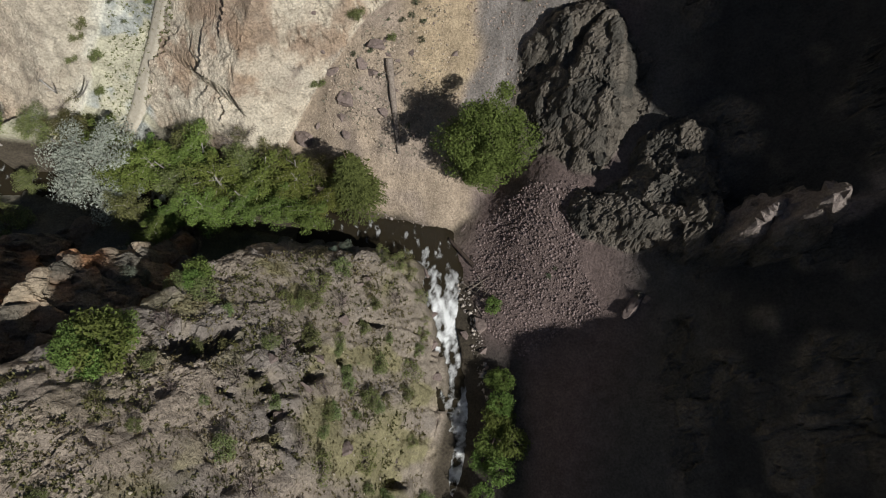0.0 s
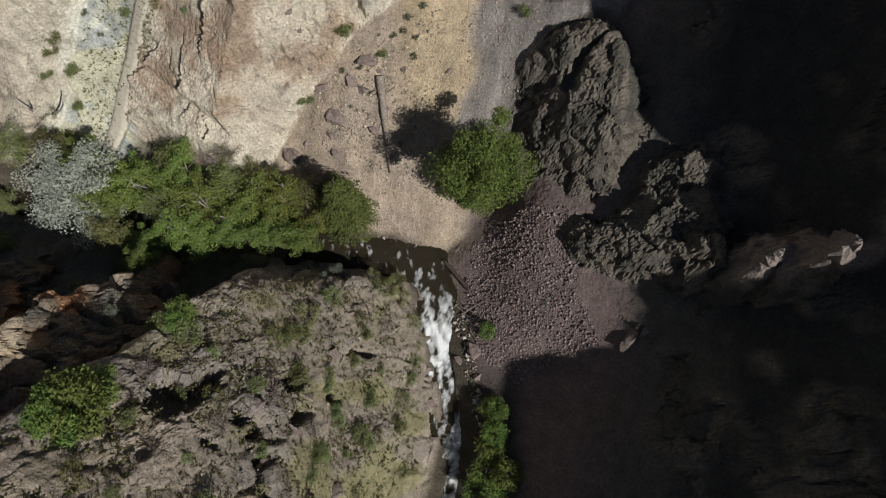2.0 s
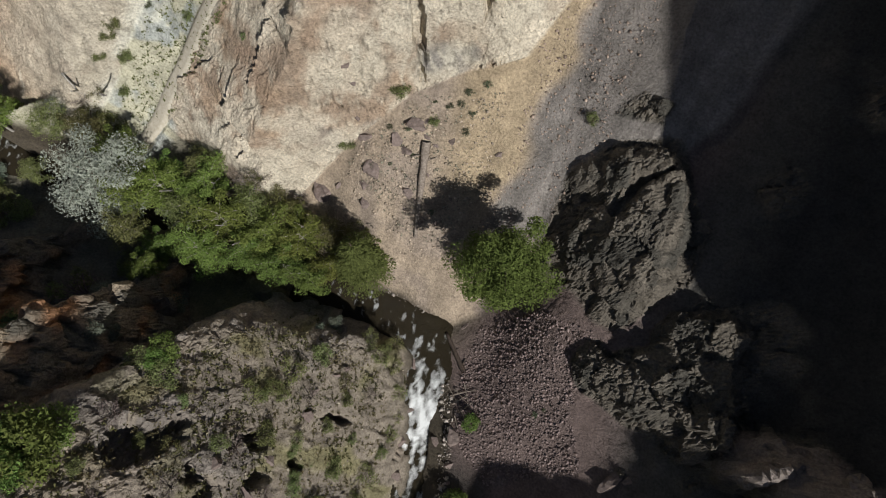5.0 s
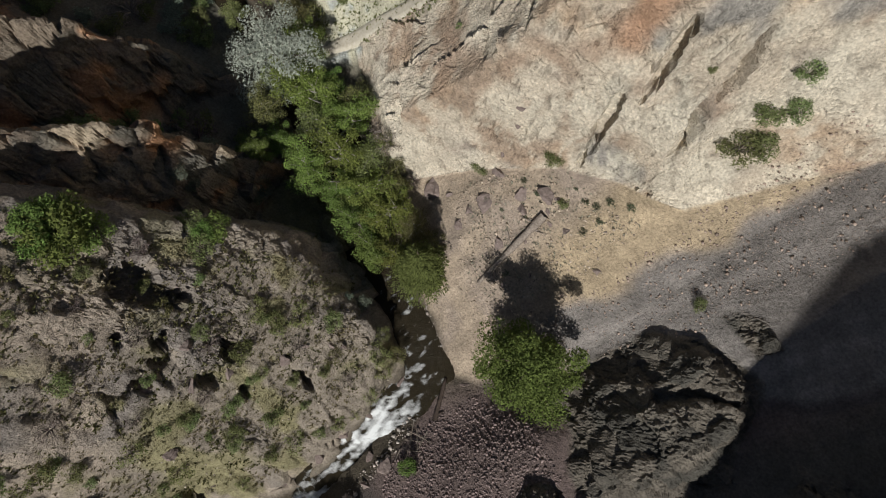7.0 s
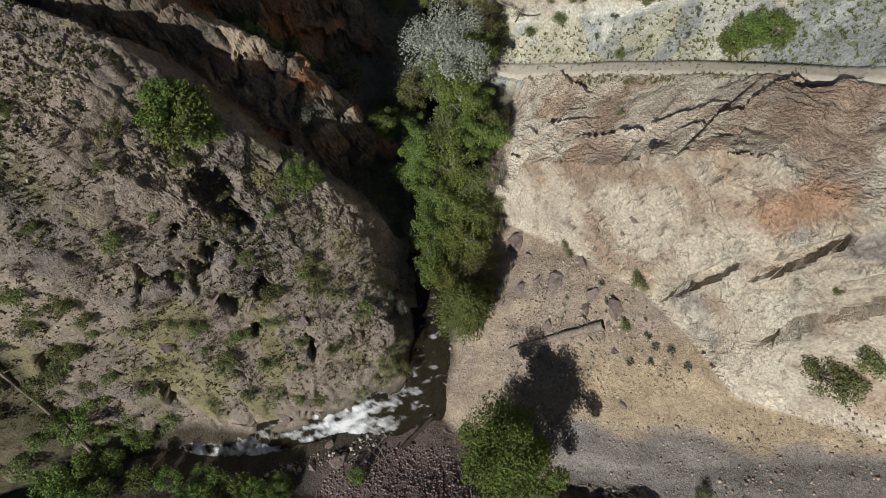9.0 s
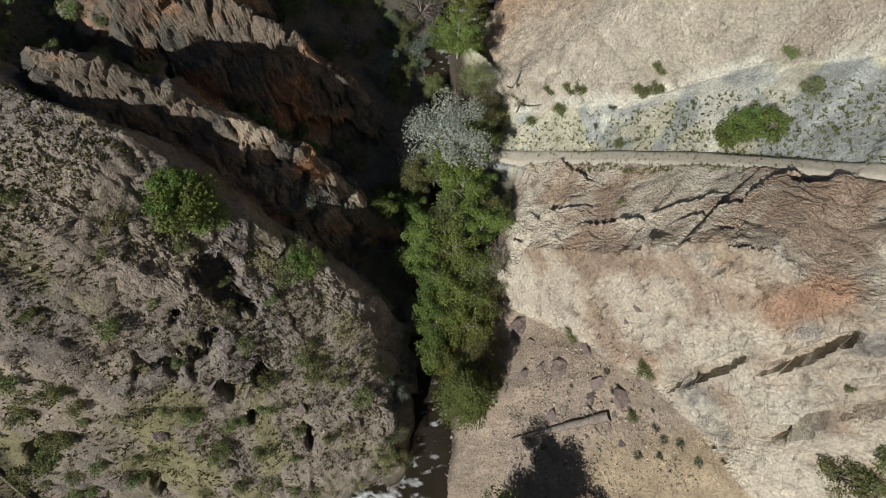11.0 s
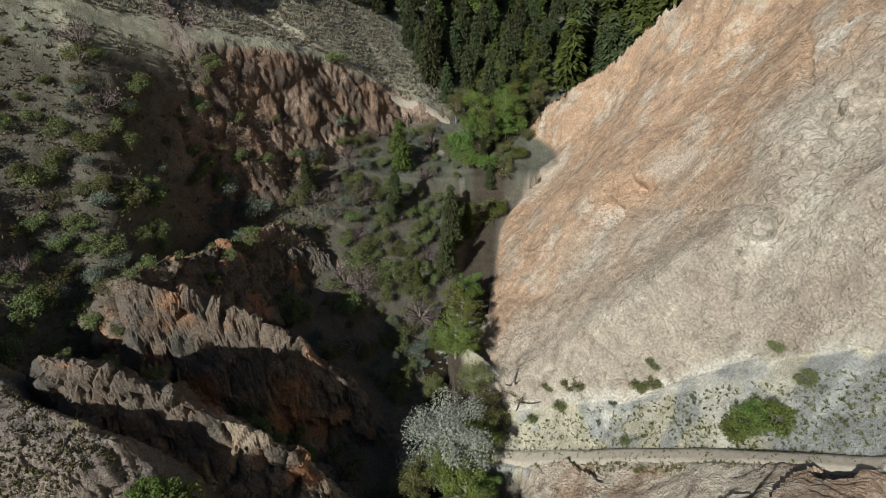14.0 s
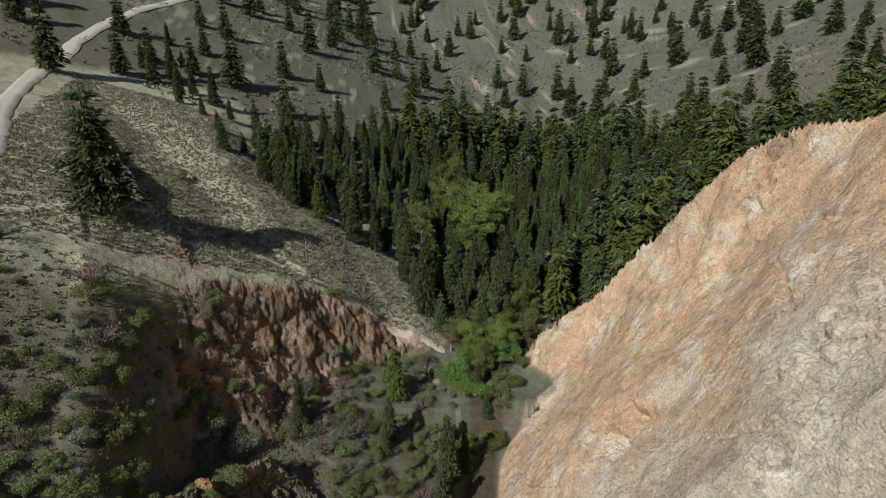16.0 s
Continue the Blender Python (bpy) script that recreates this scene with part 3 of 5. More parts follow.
    return np.stack([x + d * nx, y + d * ny, h + d * nz], -1), np.clip(col * np.array((0.955, 1.0, 0.985)), 0.01, 0.8), rock, broken


PLACE, COLOUR, ROCK, BROKEN = relief()


def ground_mesh():
    rows, cols = GX.shape
    idx = np.arange(rows * cols).reshape(rows, cols)
    quads = np.stack([idx[:-1, :-1], idx[:-1, 1:], idx[1:, 1:], idx[1:, :-1]], -1).reshape(-1, 4)
    me = bpy.data.meshes.new("ground")
    me.vertices.add(rows * cols)
    me.vertices.foreach_set("co", PLACE.astype(np.float32).ravel())
    me.loops.add(quads.size)
    me.loops.foreach_set("vertex_index", quads.astype(np.int32).ravel())
    me.polygons.add(len(quads))
    me.polygons.foreach_set("loop_start", np.arange(0, quads.size, 4, dtype=np.int32))
    me.polygons.foreach_set("use_smooth", (BROKEN[:-1, :-1] < 0.4).ravel())
    me.update(calc_edges=True)
    tone = me.attributes.new("tone", "FLOAT_COLOR", "POINT")
    tone.data.foreach_set("color", np.concatenate([COLOUR, ROCK[..., None]], -1).astype(np.float32).ravel())
    return me


def ground_at(x, y):
    """The height of the finished ground under a place."""
    i = int(np.clip(np.searchsorted(XS, x), 1, len(XS) - 1))
    j = int(np.clip(np.searchsorted(YS, y), 1, len(YS) - 1))
    u, v = (x - XS[i - 1]) / (XS[i] - XS[i - 1]), (y - YS[j - 1]) / (YS[j] - YS[j - 1])
    z = PLACE[..., 2]
    return float((z[j - 1, i - 1] * (1 - u) + z[j - 1, i] * u) * (1 - v) + (z[j, i - 1] * (1 - u) + z[j, i] * u) * v)


def ground_z(x, y):
    """The same for many places."""
    i = np.clip(np.searchsorted(XS, x), 1, len(XS) - 1)
    j = np.clip(np.searchsorted(YS, y), 1, len(YS) - 1)
    u, v = (x - XS[i - 1]) / (XS[i] - XS[i - 1]), (y - YS[j - 1]) / (YS[j] - YS[j - 1])
    z = PLACE[..., 2]
    return (z[j - 1, i - 1] * (1 - u) + z[j - 1, i] * u) * (1 - v) + (z[j, i - 1] * (1 - u) + z[j, i] * u) * v



# ---- materials ----
def material(name, rough=0.9):
    m = bpy.data.materials.new(name)
    m.use_nodes = True
    tree = m.node_tree
    shader = tree.nodes["Principled BSDF"]
    shader.inputs["Roughness"].default_value = rough
    shader.inputs["Specular IOR Level"].default_value = 0.2
    return m, tree, shader


def node(tree, kind, links=(), **values):
    n = tree.nodes.new(kind)
    for key, value in values.items():
        if key in n.inputs:
            n.inputs[key].default_value = value
    for key, socket in links:
        tree.links.new(socket, n.inputs[key])
    return n


def maths(tree, op, a, b):
    n = tree.nodes.new("ShaderNodeMath")
    n.operation = op
    for i, v in enumerate((a, b)):
        if isinstance(v, (int, float)):
            n.inputs[i].default_value = v
        else:
            tree.links.new(v, n.inputs[i])
    return n.outputs[0]


def scaled(tree, colour, factor):
    n = tree.nodes.new("ShaderNodeVectorMath")
    n.operation = "SCALE"
    tree.links.new(colour, n.inputs[0])
    tree.links.new(factor, n.inputs["Scale"])
    return n.outputs[0]


def span(tree, value, lo, hi, to_lo, to_hi):
    n = tree.nodes.new("ShaderNodeMapRange")
    tree.links.new(value, n.inputs[0])
    for i, v in enumerate((lo, hi, to_lo, to_hi)):
        n.inputs[i + 1].default_value = v
    return n.outputs[0]


def ground_material():
    m, tree, shader = material("weathered_rock_and_soil", 0.95)
    tone = tree.nodes.new("ShaderNodeAttribute")
    tone.attribute_name = "tone"
    place = tree.nodes.new("ShaderNodeTexCoord").outputs["Object"]
    grain = node(tree, "ShaderNodeTexNoise", [("Vector", place)], Scale=3.4, Detail=8.0, Roughness=0.72)
    blots = node(tree, "ShaderNodeTexNoise", [("Vector", place)], Scale=0.55, Detail=5.0, Roughness=0.6)
    turn = tree.nodes.new("ShaderNodeMapping")
    turn.inputs["Rotation"].default_value = (0, 0, radians(-22))
    turn.inputs["Scale"].default_value = (1.3, 0.6, 0.8)
    tree.links.new(place, turn.inputs["Vector"])
    streak = node(tree, "ShaderNodeTexNoise", [("Vector", turn.outputs["Vector"])], Scale=1.1, Detail=7.0, Roughness=0.65, Distortion=0.8)
    shift = scaled(tree, grain.outputs["Color"], span(tree, blots.outputs["Fac"], 0, 1, 0.5, 0.5))
    moved = tree.nodes.new("ShaderNodeVectorMath")
    tree.links.new(place, moved.inputs[0])
    tree.links.new(shift, moved.inputs[1])
    splits = node(tree, "ShaderNodeTexVoronoi", [("Vector", moved.outputs[0])], Scale=0.75)
    splits.feature = "DISTANCE_TO_EDGE"
    chips = node(tree, "ShaderNodeTexVoronoi", [("Vector", moved.outputs[0])], Scale=2.1)
    chips.feature = "DISTANCE_TO_EDGE"
    rock = tone.outputs["Alpha"]
    factor = maths(tree, "MULTIPLY", span(tree, grain.outputs["Fac"], 0.28, 0.72, 0.52, 1.46), span(tree, blots.outputs["Fac"], 0.3, 0.7, 0.80, 1.20))
    factor = maths(tree, "MULTIPLY", factor, span(tree, maths(tree, "MULTIPLY", maths(tree, "SUBTRACT", streak.outputs["Fac"], 0.5), rock), -0.2, 0.2, 0.90, 1.10))
    tree.links.new(scaled(tree, tone.outputs["Color"], factor), shader.inputs["Base Color"])
    split = maths(tree, "ADD", maths(tree, "MULTIPLY", span(tree, splits.outputs["Distance"], 0.0, 0.10, 0.0, 1.0), 0.45), maths(tree, "MULTIPLY", span(tree, chips.outputs["Distance"], 0.0, 0.12, 0.0, 1.0), 0.22))
    split = maths(tree, "MULTIPLY", split, span(tree, blots.outputs["Fac"], 0.42, 0.58, 0.0, 1.0))
    high = maths(tree, "ADD", maths(tree, "MULTIPLY", grain.outputs["Fac"], 0.55), maths(tree, "MULTIPLY", maths(tree, "ADD", split, streak.outputs["Fac"]), maths(tree, "MULTIPLY", rock, 0.6)))
    bump = node(tree, "ShaderNodeBump", [("Height", high)], Strength=0.9, Distance=0.5)
    tree.links.new(bump.outputs["Normal"], shader.inputs["Normal"])
    return m


ground = tagged(new("ground", ground_mesh()), "tan, orange and dark rock slopes of a gorge with scree and dry grass", "ground", kind="structure")
ground.data.materials.append(ground_material())



def vary_material(name, colour, spread=0.35, rough=0.85, hue=0.03, thin=0.25):
    """A matt material whose loose pieces and copies differ in tone; thin ones let some light through."""
    m, tree, shader = material(name, rough)
    island = tree.nodes.new("ShaderNodeNewGeometry").outputs["Random Per Island"]
    whole = tree.nodes.new("ShaderNodeObjectInfo").outputs["Random"]
    tone = node(tree, "ShaderNodeHueSaturation", Color=(*colour, 1))
    tree.links.new(maths(tree, "MULTIPLY", span(tree, island, 0, 1, 1 - spread, 1 + spread), span(tree, whole, 0, 1, 0.72, 1.3)), tone.inputs["Value"])
    tree.links.new(span(tree, whole, 0, 1, 0.5 - hue, 0.5 + hue), tone.inputs["Hue"])
    tree.links.new(tone.outputs["Color"], shader.inputs["Base Color"])
    if thin:
        light = node(tree, "ShaderNodeBsdfTranslucent", [("Color", tone.outputs["Color"])])
        both = node(tree, "ShaderNodeMixShader", Fac=thin)
        tree.links.new(shader.outputs["BSDF"], both.inputs[1])
        tree.links.new(light.outputs["BSDF"], both.inputs[2])
        tree.links.new(both.outputs["Shader"], tree.nodes["Material Output"].inputs["Surface"])
    return m


def grain_material(name, colour, dark, scale=6.0, rough=0.9, bump=0.5):
    m, tree, shader = material(name, rough)
    place = tree.nodes.new("ShaderNodeTexCoord").outputs["Object"]
    n = node(tree, "ShaderNodeTexNoise", [("Vector", place)], Scale=scale, Detail=6.0, Roughness=0.65)
    ramp = node(tree, "ShaderNodeMix")
    ramp.data_type = "RGBA"
    tree.links.new(span(tree, n.outputs["Fac"], 0.3, 0.7, 0, 1), ramp.inputs["Factor"])
    ramp.inputs[6].default_value, ramp.inputs[7].default_value = (*dark, 1), (*colour, 1)
    tree.links.new(ramp.outputs[2], shader.inputs["Base Color"])
    b = node(tree, "ShaderNodeBump", [("Height", n.outputs["Fac"])], Strength=bump, Distance=0.1)
    tree.links.new(b.outputs["Normal"], shader.inputs["Normal"])
    return m


LEAF_DARK = vary_material("dark_green_leaves", (0.098, 0.118, 0.030))
LEAF_LIGHT = vary_material("spring_green_leaves", (0.155, 0.190, 0.048))
LEAF_BRIGHT = vary_material("bright_green_leaves", (0.125, 0.175, 0.045))
LEAF_SILVER = vary_material("silver_leaves", (0.40, 0.44, 0.37), 0.3)
LEAF_GREY = vary_material("grey_leaves", (0.16, 0.185, 0.14), 0.3)
LEAF_SAGE = vary_material("grey_green_leaves", (0.105, 0.125, 0.075), 0.3)
LEAF_OLIVE = vary_material("olive_leaves", (0.155, 0.160, 0.062), 0.4)
LEAF_SHRUB = vary_material("shrub_leaves", (0.150, 0.175, 0.070), 0.4)
NEEDLES = vary_material("fir_needles", (0.066, 0.082, 0.036), 0.5, hue=0.035)
FIR_GREEN = vary_material("green_fir_needles", (0.105, 0.145, 0.042), 0.4)
NEEDLES_LIGHT = vary_material("fresh_fir_needles", (0.085, 0.118, 0.030), 0.4)
DRY_GRASS = vary_material("dry_grass", (0.30, 0.26, 0.165), 0.35)
BARK = grain_material("bark", (0.16, 0.125, 0.095), (0.06, 0.045, 0.035))
BARK_PALE = grain_material("pale_bark", (0.42, 0.40, 0.36), (0.2, 0.18, 0.16))
TWIG = vary_material("bare_twigs", (0.16, 0.13, 0.115), 0.3, thin=0)
DEADWOOD = grain_material("weathered_dead_wood", (0.30, 0.255, 0.215), (0.10, 0.08, 0.065), 4.0)


def mesh_of(name, verts, faces, mat, smooth=False):
    me = bpy.data.meshes.new(name)
    verts = np.asarray(verts, dtype=np.float32)
    faces = np.asarray(faces, dtype=np.int32)
    me.vertices.add(len(verts))
    me.vertices.foreach_set("co", verts.ravel())
    me.loops.add(faces.size)
    me.loops.foreach_set("vertex_index", faces.ravel())
    me.polygons.add(len(faces))
    me.polygons.foreach_set("loop_start", np.arange(0, faces.size, faces.shape[1], dtype=np.int32))
    if smooth:
        me.polygons.foreach_set("use_smooth", np.ones(len(faces), dtype=bool))
    me.update(calc_edges=True)
    me.materials.append(mat)
    return me


def part_of(name, me, parent, label=""):
    ob = new(name, me)
    ob.parent = parent
    return tagged(ob, label)


def unit(v):
    return v / np.maximum(np.linalg.norm(v, axis=-1, keepdims=True), 1e-9)


def leaves(rng, centres, size, out=None, flat=0.0):
    """A small pointed leaf clump at each centre."""
    n = len(centres)
    nrm = rng.normal(size=(n, 3))
    if out is not None:
        nrm = nrm * 0.8 + unit(out) * 0.9
    nrm[:, 2] += flat
    nrm = unit(nrm)
    a = unit(np.cross(nrm, rng.normal(size=(n, 3))))
    b = np.cross(nrm, a)
    s = size * rng.uniform(0.55, 1.35, (n, 1))
    t = s * rng.uniform(0.5, 1.0, (n, 1))
    lift = nrm * s * rng.uniform(-0.4, 0.4, (n, 1))
    v = np.stack([centres - a * s * 0.9 - b * t * 0.8, centres - a * s * 0.9 + b * t * 0.8 + lift, centres + a * s * 1.2], 1).reshape(-1, 3)
    f = np.arange(3 * n).reshape(n, 3)
    return v, f


def limb(points, radii, sides=6):
    """A tapered round stem through points."""
    points = np.asarray(points, dtype=float)
    verts, faces = [], []
    for k, p in enumerate(points):
        d = unit(points[min(k + 1, len(points) - 1)] - points[max(k - 1, 0)])
        ref = np.array((1.0, 0, 0)) if abs(d[0]) < 0.8 else np.array((0, 1.0, 0))
        u = unit(np.cross(d, ref))
        w = np.cross(d, u)
        for s in range(sides):
            ang = 2 * math.pi * s / sides
            verts.append(p + radii[k] * (math.cos(ang) * u + math.sin(ang) * w))
        if k:
            o = (k - 1) * sides
            for s in range(sides):
                faces.append((o + s, o + (s + 1) % sides, o + sides + (s + 1) % sides, o + sides + s))
    tip = len(verts)
    verts.append(points[-1] + unit(points[-1] - points[-2]) * radii[-1] * 0.3)
    last = tip - sides
    for s in range(sides):
        faces.append((last + s, last + (s + 1) % sides, tip, tip))
    return np.array(verts), [tuple(fc) for fc in faces]


def joined(pieces):
    verts, faces, o = [], [], 0
    for v, f in pieces:
        verts.append(v)
        faces.append(np.asarray(f) + o)
        o += len(v)
    return np.concatenate(verts), np.concatenate(faces)


def branching(rng, height, crown_r, start, count, lean=0.1):
    """Trunk and limbs of a broad-leaved tree, with the ends of the limbs."""
    bend = rng.normal(size=2) * lean * height
    trunk = [np.array((bend[0] * t * t, bend[1] * t * t, height * 0.82 * t)) for t in np.linspace(0, 1, 6)]
    r0 = 0.016 * height + 0.05
    pieces = [limb(trunk, np.linspace(r0, r0 * 0.2, 6), 7)]
    ends = [trunk[-1]]
    for k in range(count):
        t = start + (0.95 - start) * (k + rng.uniform(0, 0.8)) / count
        p0 = np.array((bend[0] * t * t, bend[1] * t * t, height * 0.82 * t))
        ang = k * 2.4 + rng.uniform(-0.4, 0.4)
        reach = crown_r * rng.uniform(0.42, 1.02) * math.sqrt(max(0.15, 1 - ((t - 0.55) / 0.62) ** 2))
        d = np.array((math.cos(ang), math.sin(ang), rng.uniform(0.25, 0.8)))
        mid = p0 + d * reach * 0.5 + np.array((0, 0, 0.1 * reach))
        end = p0 + d * reach
        pieces.append(limb([p0, mid, end], [r0 * 0.38, r0 * 0.25, r0 * 0.08], 5))
        ends += [end, mid]
    return pieces, np.array(ends)


def broadleaf(name, rng, height, crown_r, leaf_mat, count, size, bark=BARK, start=0.25, limbs=14, squash=0.8, label="", category="tree", lean=0.05):
    """A tree: a trunk with limbs, and a crown of many leaf clumps round the ends of the limbs."""
    thing = tagged(new(name), label, category)
    pieces, ends = branching(rng, height, crown_r, start, limbs, lean)
    v, f = joined(pieces)
    part_of("trunk", mesh_of("trunk", v, f, bark, True), thing)
    pick = rng.integers(0, len(ends), count)
    d = unit(rng.normal(size=(count, 3))) * (rng.uniform(0, 1, (count, 1)) ** 0.4) * np.array((1, 1, squash)) * crown_r * rng.uniform(0.20, 0.46, (len(ends), 1))[pick]
    v, f = leaves(rng, ends[pick] + d, size, d, 0.5)
    part_of("crown", mesh_of("crown", v, f, leaf_mat), thing)
    return thing


def sprays(rng, height, radius, count, droop, bare, power, whorls, long):
    """The boughs of a fir as many small pointed needle sprays in whorls."""
    k = np.sort(rng.integers(0, whorls, count))
    t = bare + (1 - bare) * (1 - np.sqrt(1 - (k + 0.5) / whorls * 0.995))
    bough = rng.integers(0, 9, count)
    turn = rng.uniform(0, 6.28, whorls)[k] + bough * 0.698 + rng.normal(size=count) * 0.10
    full = rng.uniform(0.62, 1.15, (whorls, 9))[k, bough] * rng.uniform(0.8, 1.15, whorls)[k]
    reach = (radius * (1 - t) ** power + 0.15) * full
    u = rng.uniform(0.02, 1, count) ** 0.62
    side = rng.normal(size=count) * 0.20 * reach * (1.1 - 0.7 * u)
    c, sn = np.cos(turn), np.sin(turn)
    z = height * t + 0.25 * reach * u - (0.25 + droop) * reach * u * u + rng.normal(size=count) * 0.012 * height
    cen = np.stack([c * reach * u - sn * side, sn * reach * u + c * side, z], -1)
    lean = np.sign(side) * rng.uniform(0.1, 0.9, count)
    way = unit(np.stack([c - sn * lean, sn + c * lean, -0.25 - droop * u + rng.normal(size=count) * 0.25], -1))
    across = unit(np.cross(way, rng.normal(size=(count, 3)) * 0.55 + np.array((0, 0, 1.0))))
    ln = (long * rng.uniform(0.6, 1.4, count))[:, None]
    v = np.stack([cen - way * ln * 0.5 - across * ln * 0.26, cen - way * ln * 0.4 + across * ln * 0.26, cen + way * ln * 0.6], 1).reshape(-1, 3)
    return v, np.arange(3 * count).reshape(count, 3)


def conifer(name, rng, height, radius, mat, count, long, droop=0.2, label="", category="tree", bare=0.06, power=0.85, whorls=26):
    """A fir or pine: a straight trunk with whorls of boughs, each of many needle sprays."""
    thing = tagged(new(name), label, category)
    v, f = limb([(0, 0, height * t) for t in (0, 0.3, 0.6, 0.85, 0.98)], np.array((0.016, 0.013, 0.009, 0.005, 0.002)) * height, 6)
    part_of("trunk", mesh_of("trunk", v, f, BARK, True), thing)
    v, f = sprays(rng, height, radius, count, droop, bare, power, whorls, long)
    part_of("crown", mesh_of("crown", v, f, mat), thing)
    return thing


def shrub(name, rng, radius, height, mat, count, size, label="", category="shrub", twigs=8):
    thing = tagged(new(name), label, category)
    pieces, tips = [], []
    for k in range(twigs):
        ang = 2.4 * k + rng.uniform(-0.3, 0.3)
        reach = radius * rng.uniform(0.3, 0.95)
        tip = np.array((math.cos(ang) * reach, math.sin(ang) * reach, height * rng.uniform(0.45, 0.95) * (1.1 - 0.5 * reach / radius)))
        pieces.append(limb([(0, 0, -0.2), tip * np.array((0.45, 0.45, 0.6)), tip], [0.05 * radius, 0.03 * radius, 0.01 * radius], 4))
        tips.append(tip * 0.92)
    v, f = joined(pieces)
    part_of("trunk", mesh_of("trunk", v, f, TWIG), thing)
    tips = np.array(tips)
    pick = rng.integers(0, len(tips), count)
    d = unit(rng.normal(size=(count, 3))) * (rng.uniform(0, 1, (count, 1)) ** 0.45) * np.array((0.42, 0.42, 0.34)) * radius
    c = tips[pick] + d
    c[:, 2] = np.maximum(c[:, 2], 0.02)
    v, f = leaves(rng, c, size, d, 0.5)
    part_of("foliage", mesh_of("foliage", v, f, mat), thing)
    return thing


def set_down(ob, x, y, turn=0.0, size=1.0, sink=0.15, lean=(0, 0)):
    x, y = settle(x, y)
    ob.matrix_basis = pose(x, y, ground_at(x, y) - sink, lean[0], lean[1], turn) @ Matrix.Scale(size, 4)
    return ob


def another(ob, x, y, turn=0.0, size=1.0, sink=0.15, stretch=1.0):
    x, y = settle(x, y)
    return copy_thing(ob, pose(x, y, ground_at(x, y) - sink, 0, 0, turn) @ Matrix.Diagonal((size, size, size * stretch, 1)))


rng = np.random.default_rng(7)

# ---- creek ----
def water_mesh():
    line = [p for p in CREEK if -80 < p[0] < 30 and p[1] > -75]
    pts = np.array(line, dtype=float)
    seg = np.hypot(*(pts[1:, :2] - pts[:-1, :2]).T)
    s = np.concatenate([[0], np.cumsum(seg)])
    t = np.arange(0, s[-1], 0.35)
    cx, cy, cz = (np.interp(t, s, pts[:, k]) for k in range(3))
    kern = np.ones(15) / 15
    cx, cy, cz = (np.convolve(np.pad(c, 7, "edge"), kern, "valid") for c in (cx, cy, cz))
    dx, dy = np.gradient(cx), np.gradient(cy)
    ln = np.hypot(dx, dy)
    u = np.linspace(-4.6, 4.6, 27)
    x = cx[:, None] - (dy / ln)[:, None] * u
    y = cy[:, None] + (dx / ln)[:, None] * u
    fast = np.exp(-((y - 17.5) / 5.0) ** 2) * (x > -6)
    run = np.clip(0.30 + 0.18 * np.sin(t / 5.3)[:, None] + 0.8 * fast + 0.24 * ((y < 14) & (x > -8)) - 0.14 * ((y > 24) & (x > -20)), 0, 1) + 0 * u
    y = y - 0.025 * up_gorge(x)
    z = cz[:, None] + 0.042 * up_gorge(x) + 0.25 + (0.05 + 0.22 * run) * fbm(x / 0.9, y / 0.9, 0.0 * x, 3) + 0.1 * noise3(x / 3, y / 3, 1.0 + 0 * x)
    foam = np.clip(run * 0.86 - 0.26 * np.abs(u + 0.4 * np.sin(t / 2.1)[:, None]) / 3.0 + 1.0 * fbm(x / 0.6, y / 1.5, 4.0 + 0 * x, 5, 0.65), 0, 1)
    n, m = x.shape
    idx = np.arange(n * m).reshape(n, m)
    quads = np.stack([idx[:-1, :-1], idx[:-1, 1:], idx[1:, 1:], idx[1:, :-1]], -1).reshape(-1, 4)[:, ::-1]
    return np.stack([x, y, z], -1).reshape(-1, 3), quads, foam.ravel()


def water_material():
    m, tree, shader = material("rushing_creek_water", 0.12)
    shader.inputs["Specular IOR Level"].default_value = 0.1
    foam = tree.nodes.new("ShaderNodeAttribute")
    foam.attribute_name = "foam"
    place = tree.nodes.new("ShaderNodeTexCoord").outputs["Object"]
    n = node(tree, "ShaderNodeTexNoise", [("Vector", place)], Scale=3.2, Detail=8.0, Roughness=0.78, Distortion=1.6)
    white = span(tree, maths(tree, "ADD", foam.outputs["Fac"], maths(tree, "MULTIPLY", n.outputs["Fac"], 0.7)), 0.66, 1.22, 0, 1)
    col = node(tree, "ShaderNodeMix")
    col.data_type = "RGBA"
    tree.links.new(white, col.inputs["Factor"])
    col.inputs[6].default_value, col.inputs[7].default_value = (0.026, 0.021, 0.013, 1), (0.78, 0.80, 0.80, 1)
    tree.links.new(col.outputs[2], shader.inputs["Base Color"])
    tree.links.new(span(tree, white, 0, 1, 0.12, 0.8), shader.inputs["Roughness"])
    b = node(tree, "ShaderNodeBump", [("Height", n.outputs["Fac"])], Strength=0.7, Distance=0.3)
    tree.links.new(b.outputs["Normal"], shader.inputs["Normal"])
    return m


v, f, foam = water_mesh()
me = mesh_of("water", v, f, water_material(), True)
me.attributes.new("foam", "FLOAT", "POINT").data.foreach_set("value", foam.astype(np.float32))
tagged(new("water", me), "dark creek with white rapids between rocky banks", "water", kind="structure")

# ---- trees by the bend ----
big = broadleaf("evergreen_tree", rng, 20.5, 5.2, LEAF_DARK, 44000, 0.135, start=0.12, limbs=30, squash=0.85, label="large round dark green tree on the scree slope", lean=0.01)
set_down(big, 4.6, 36.9, 20)
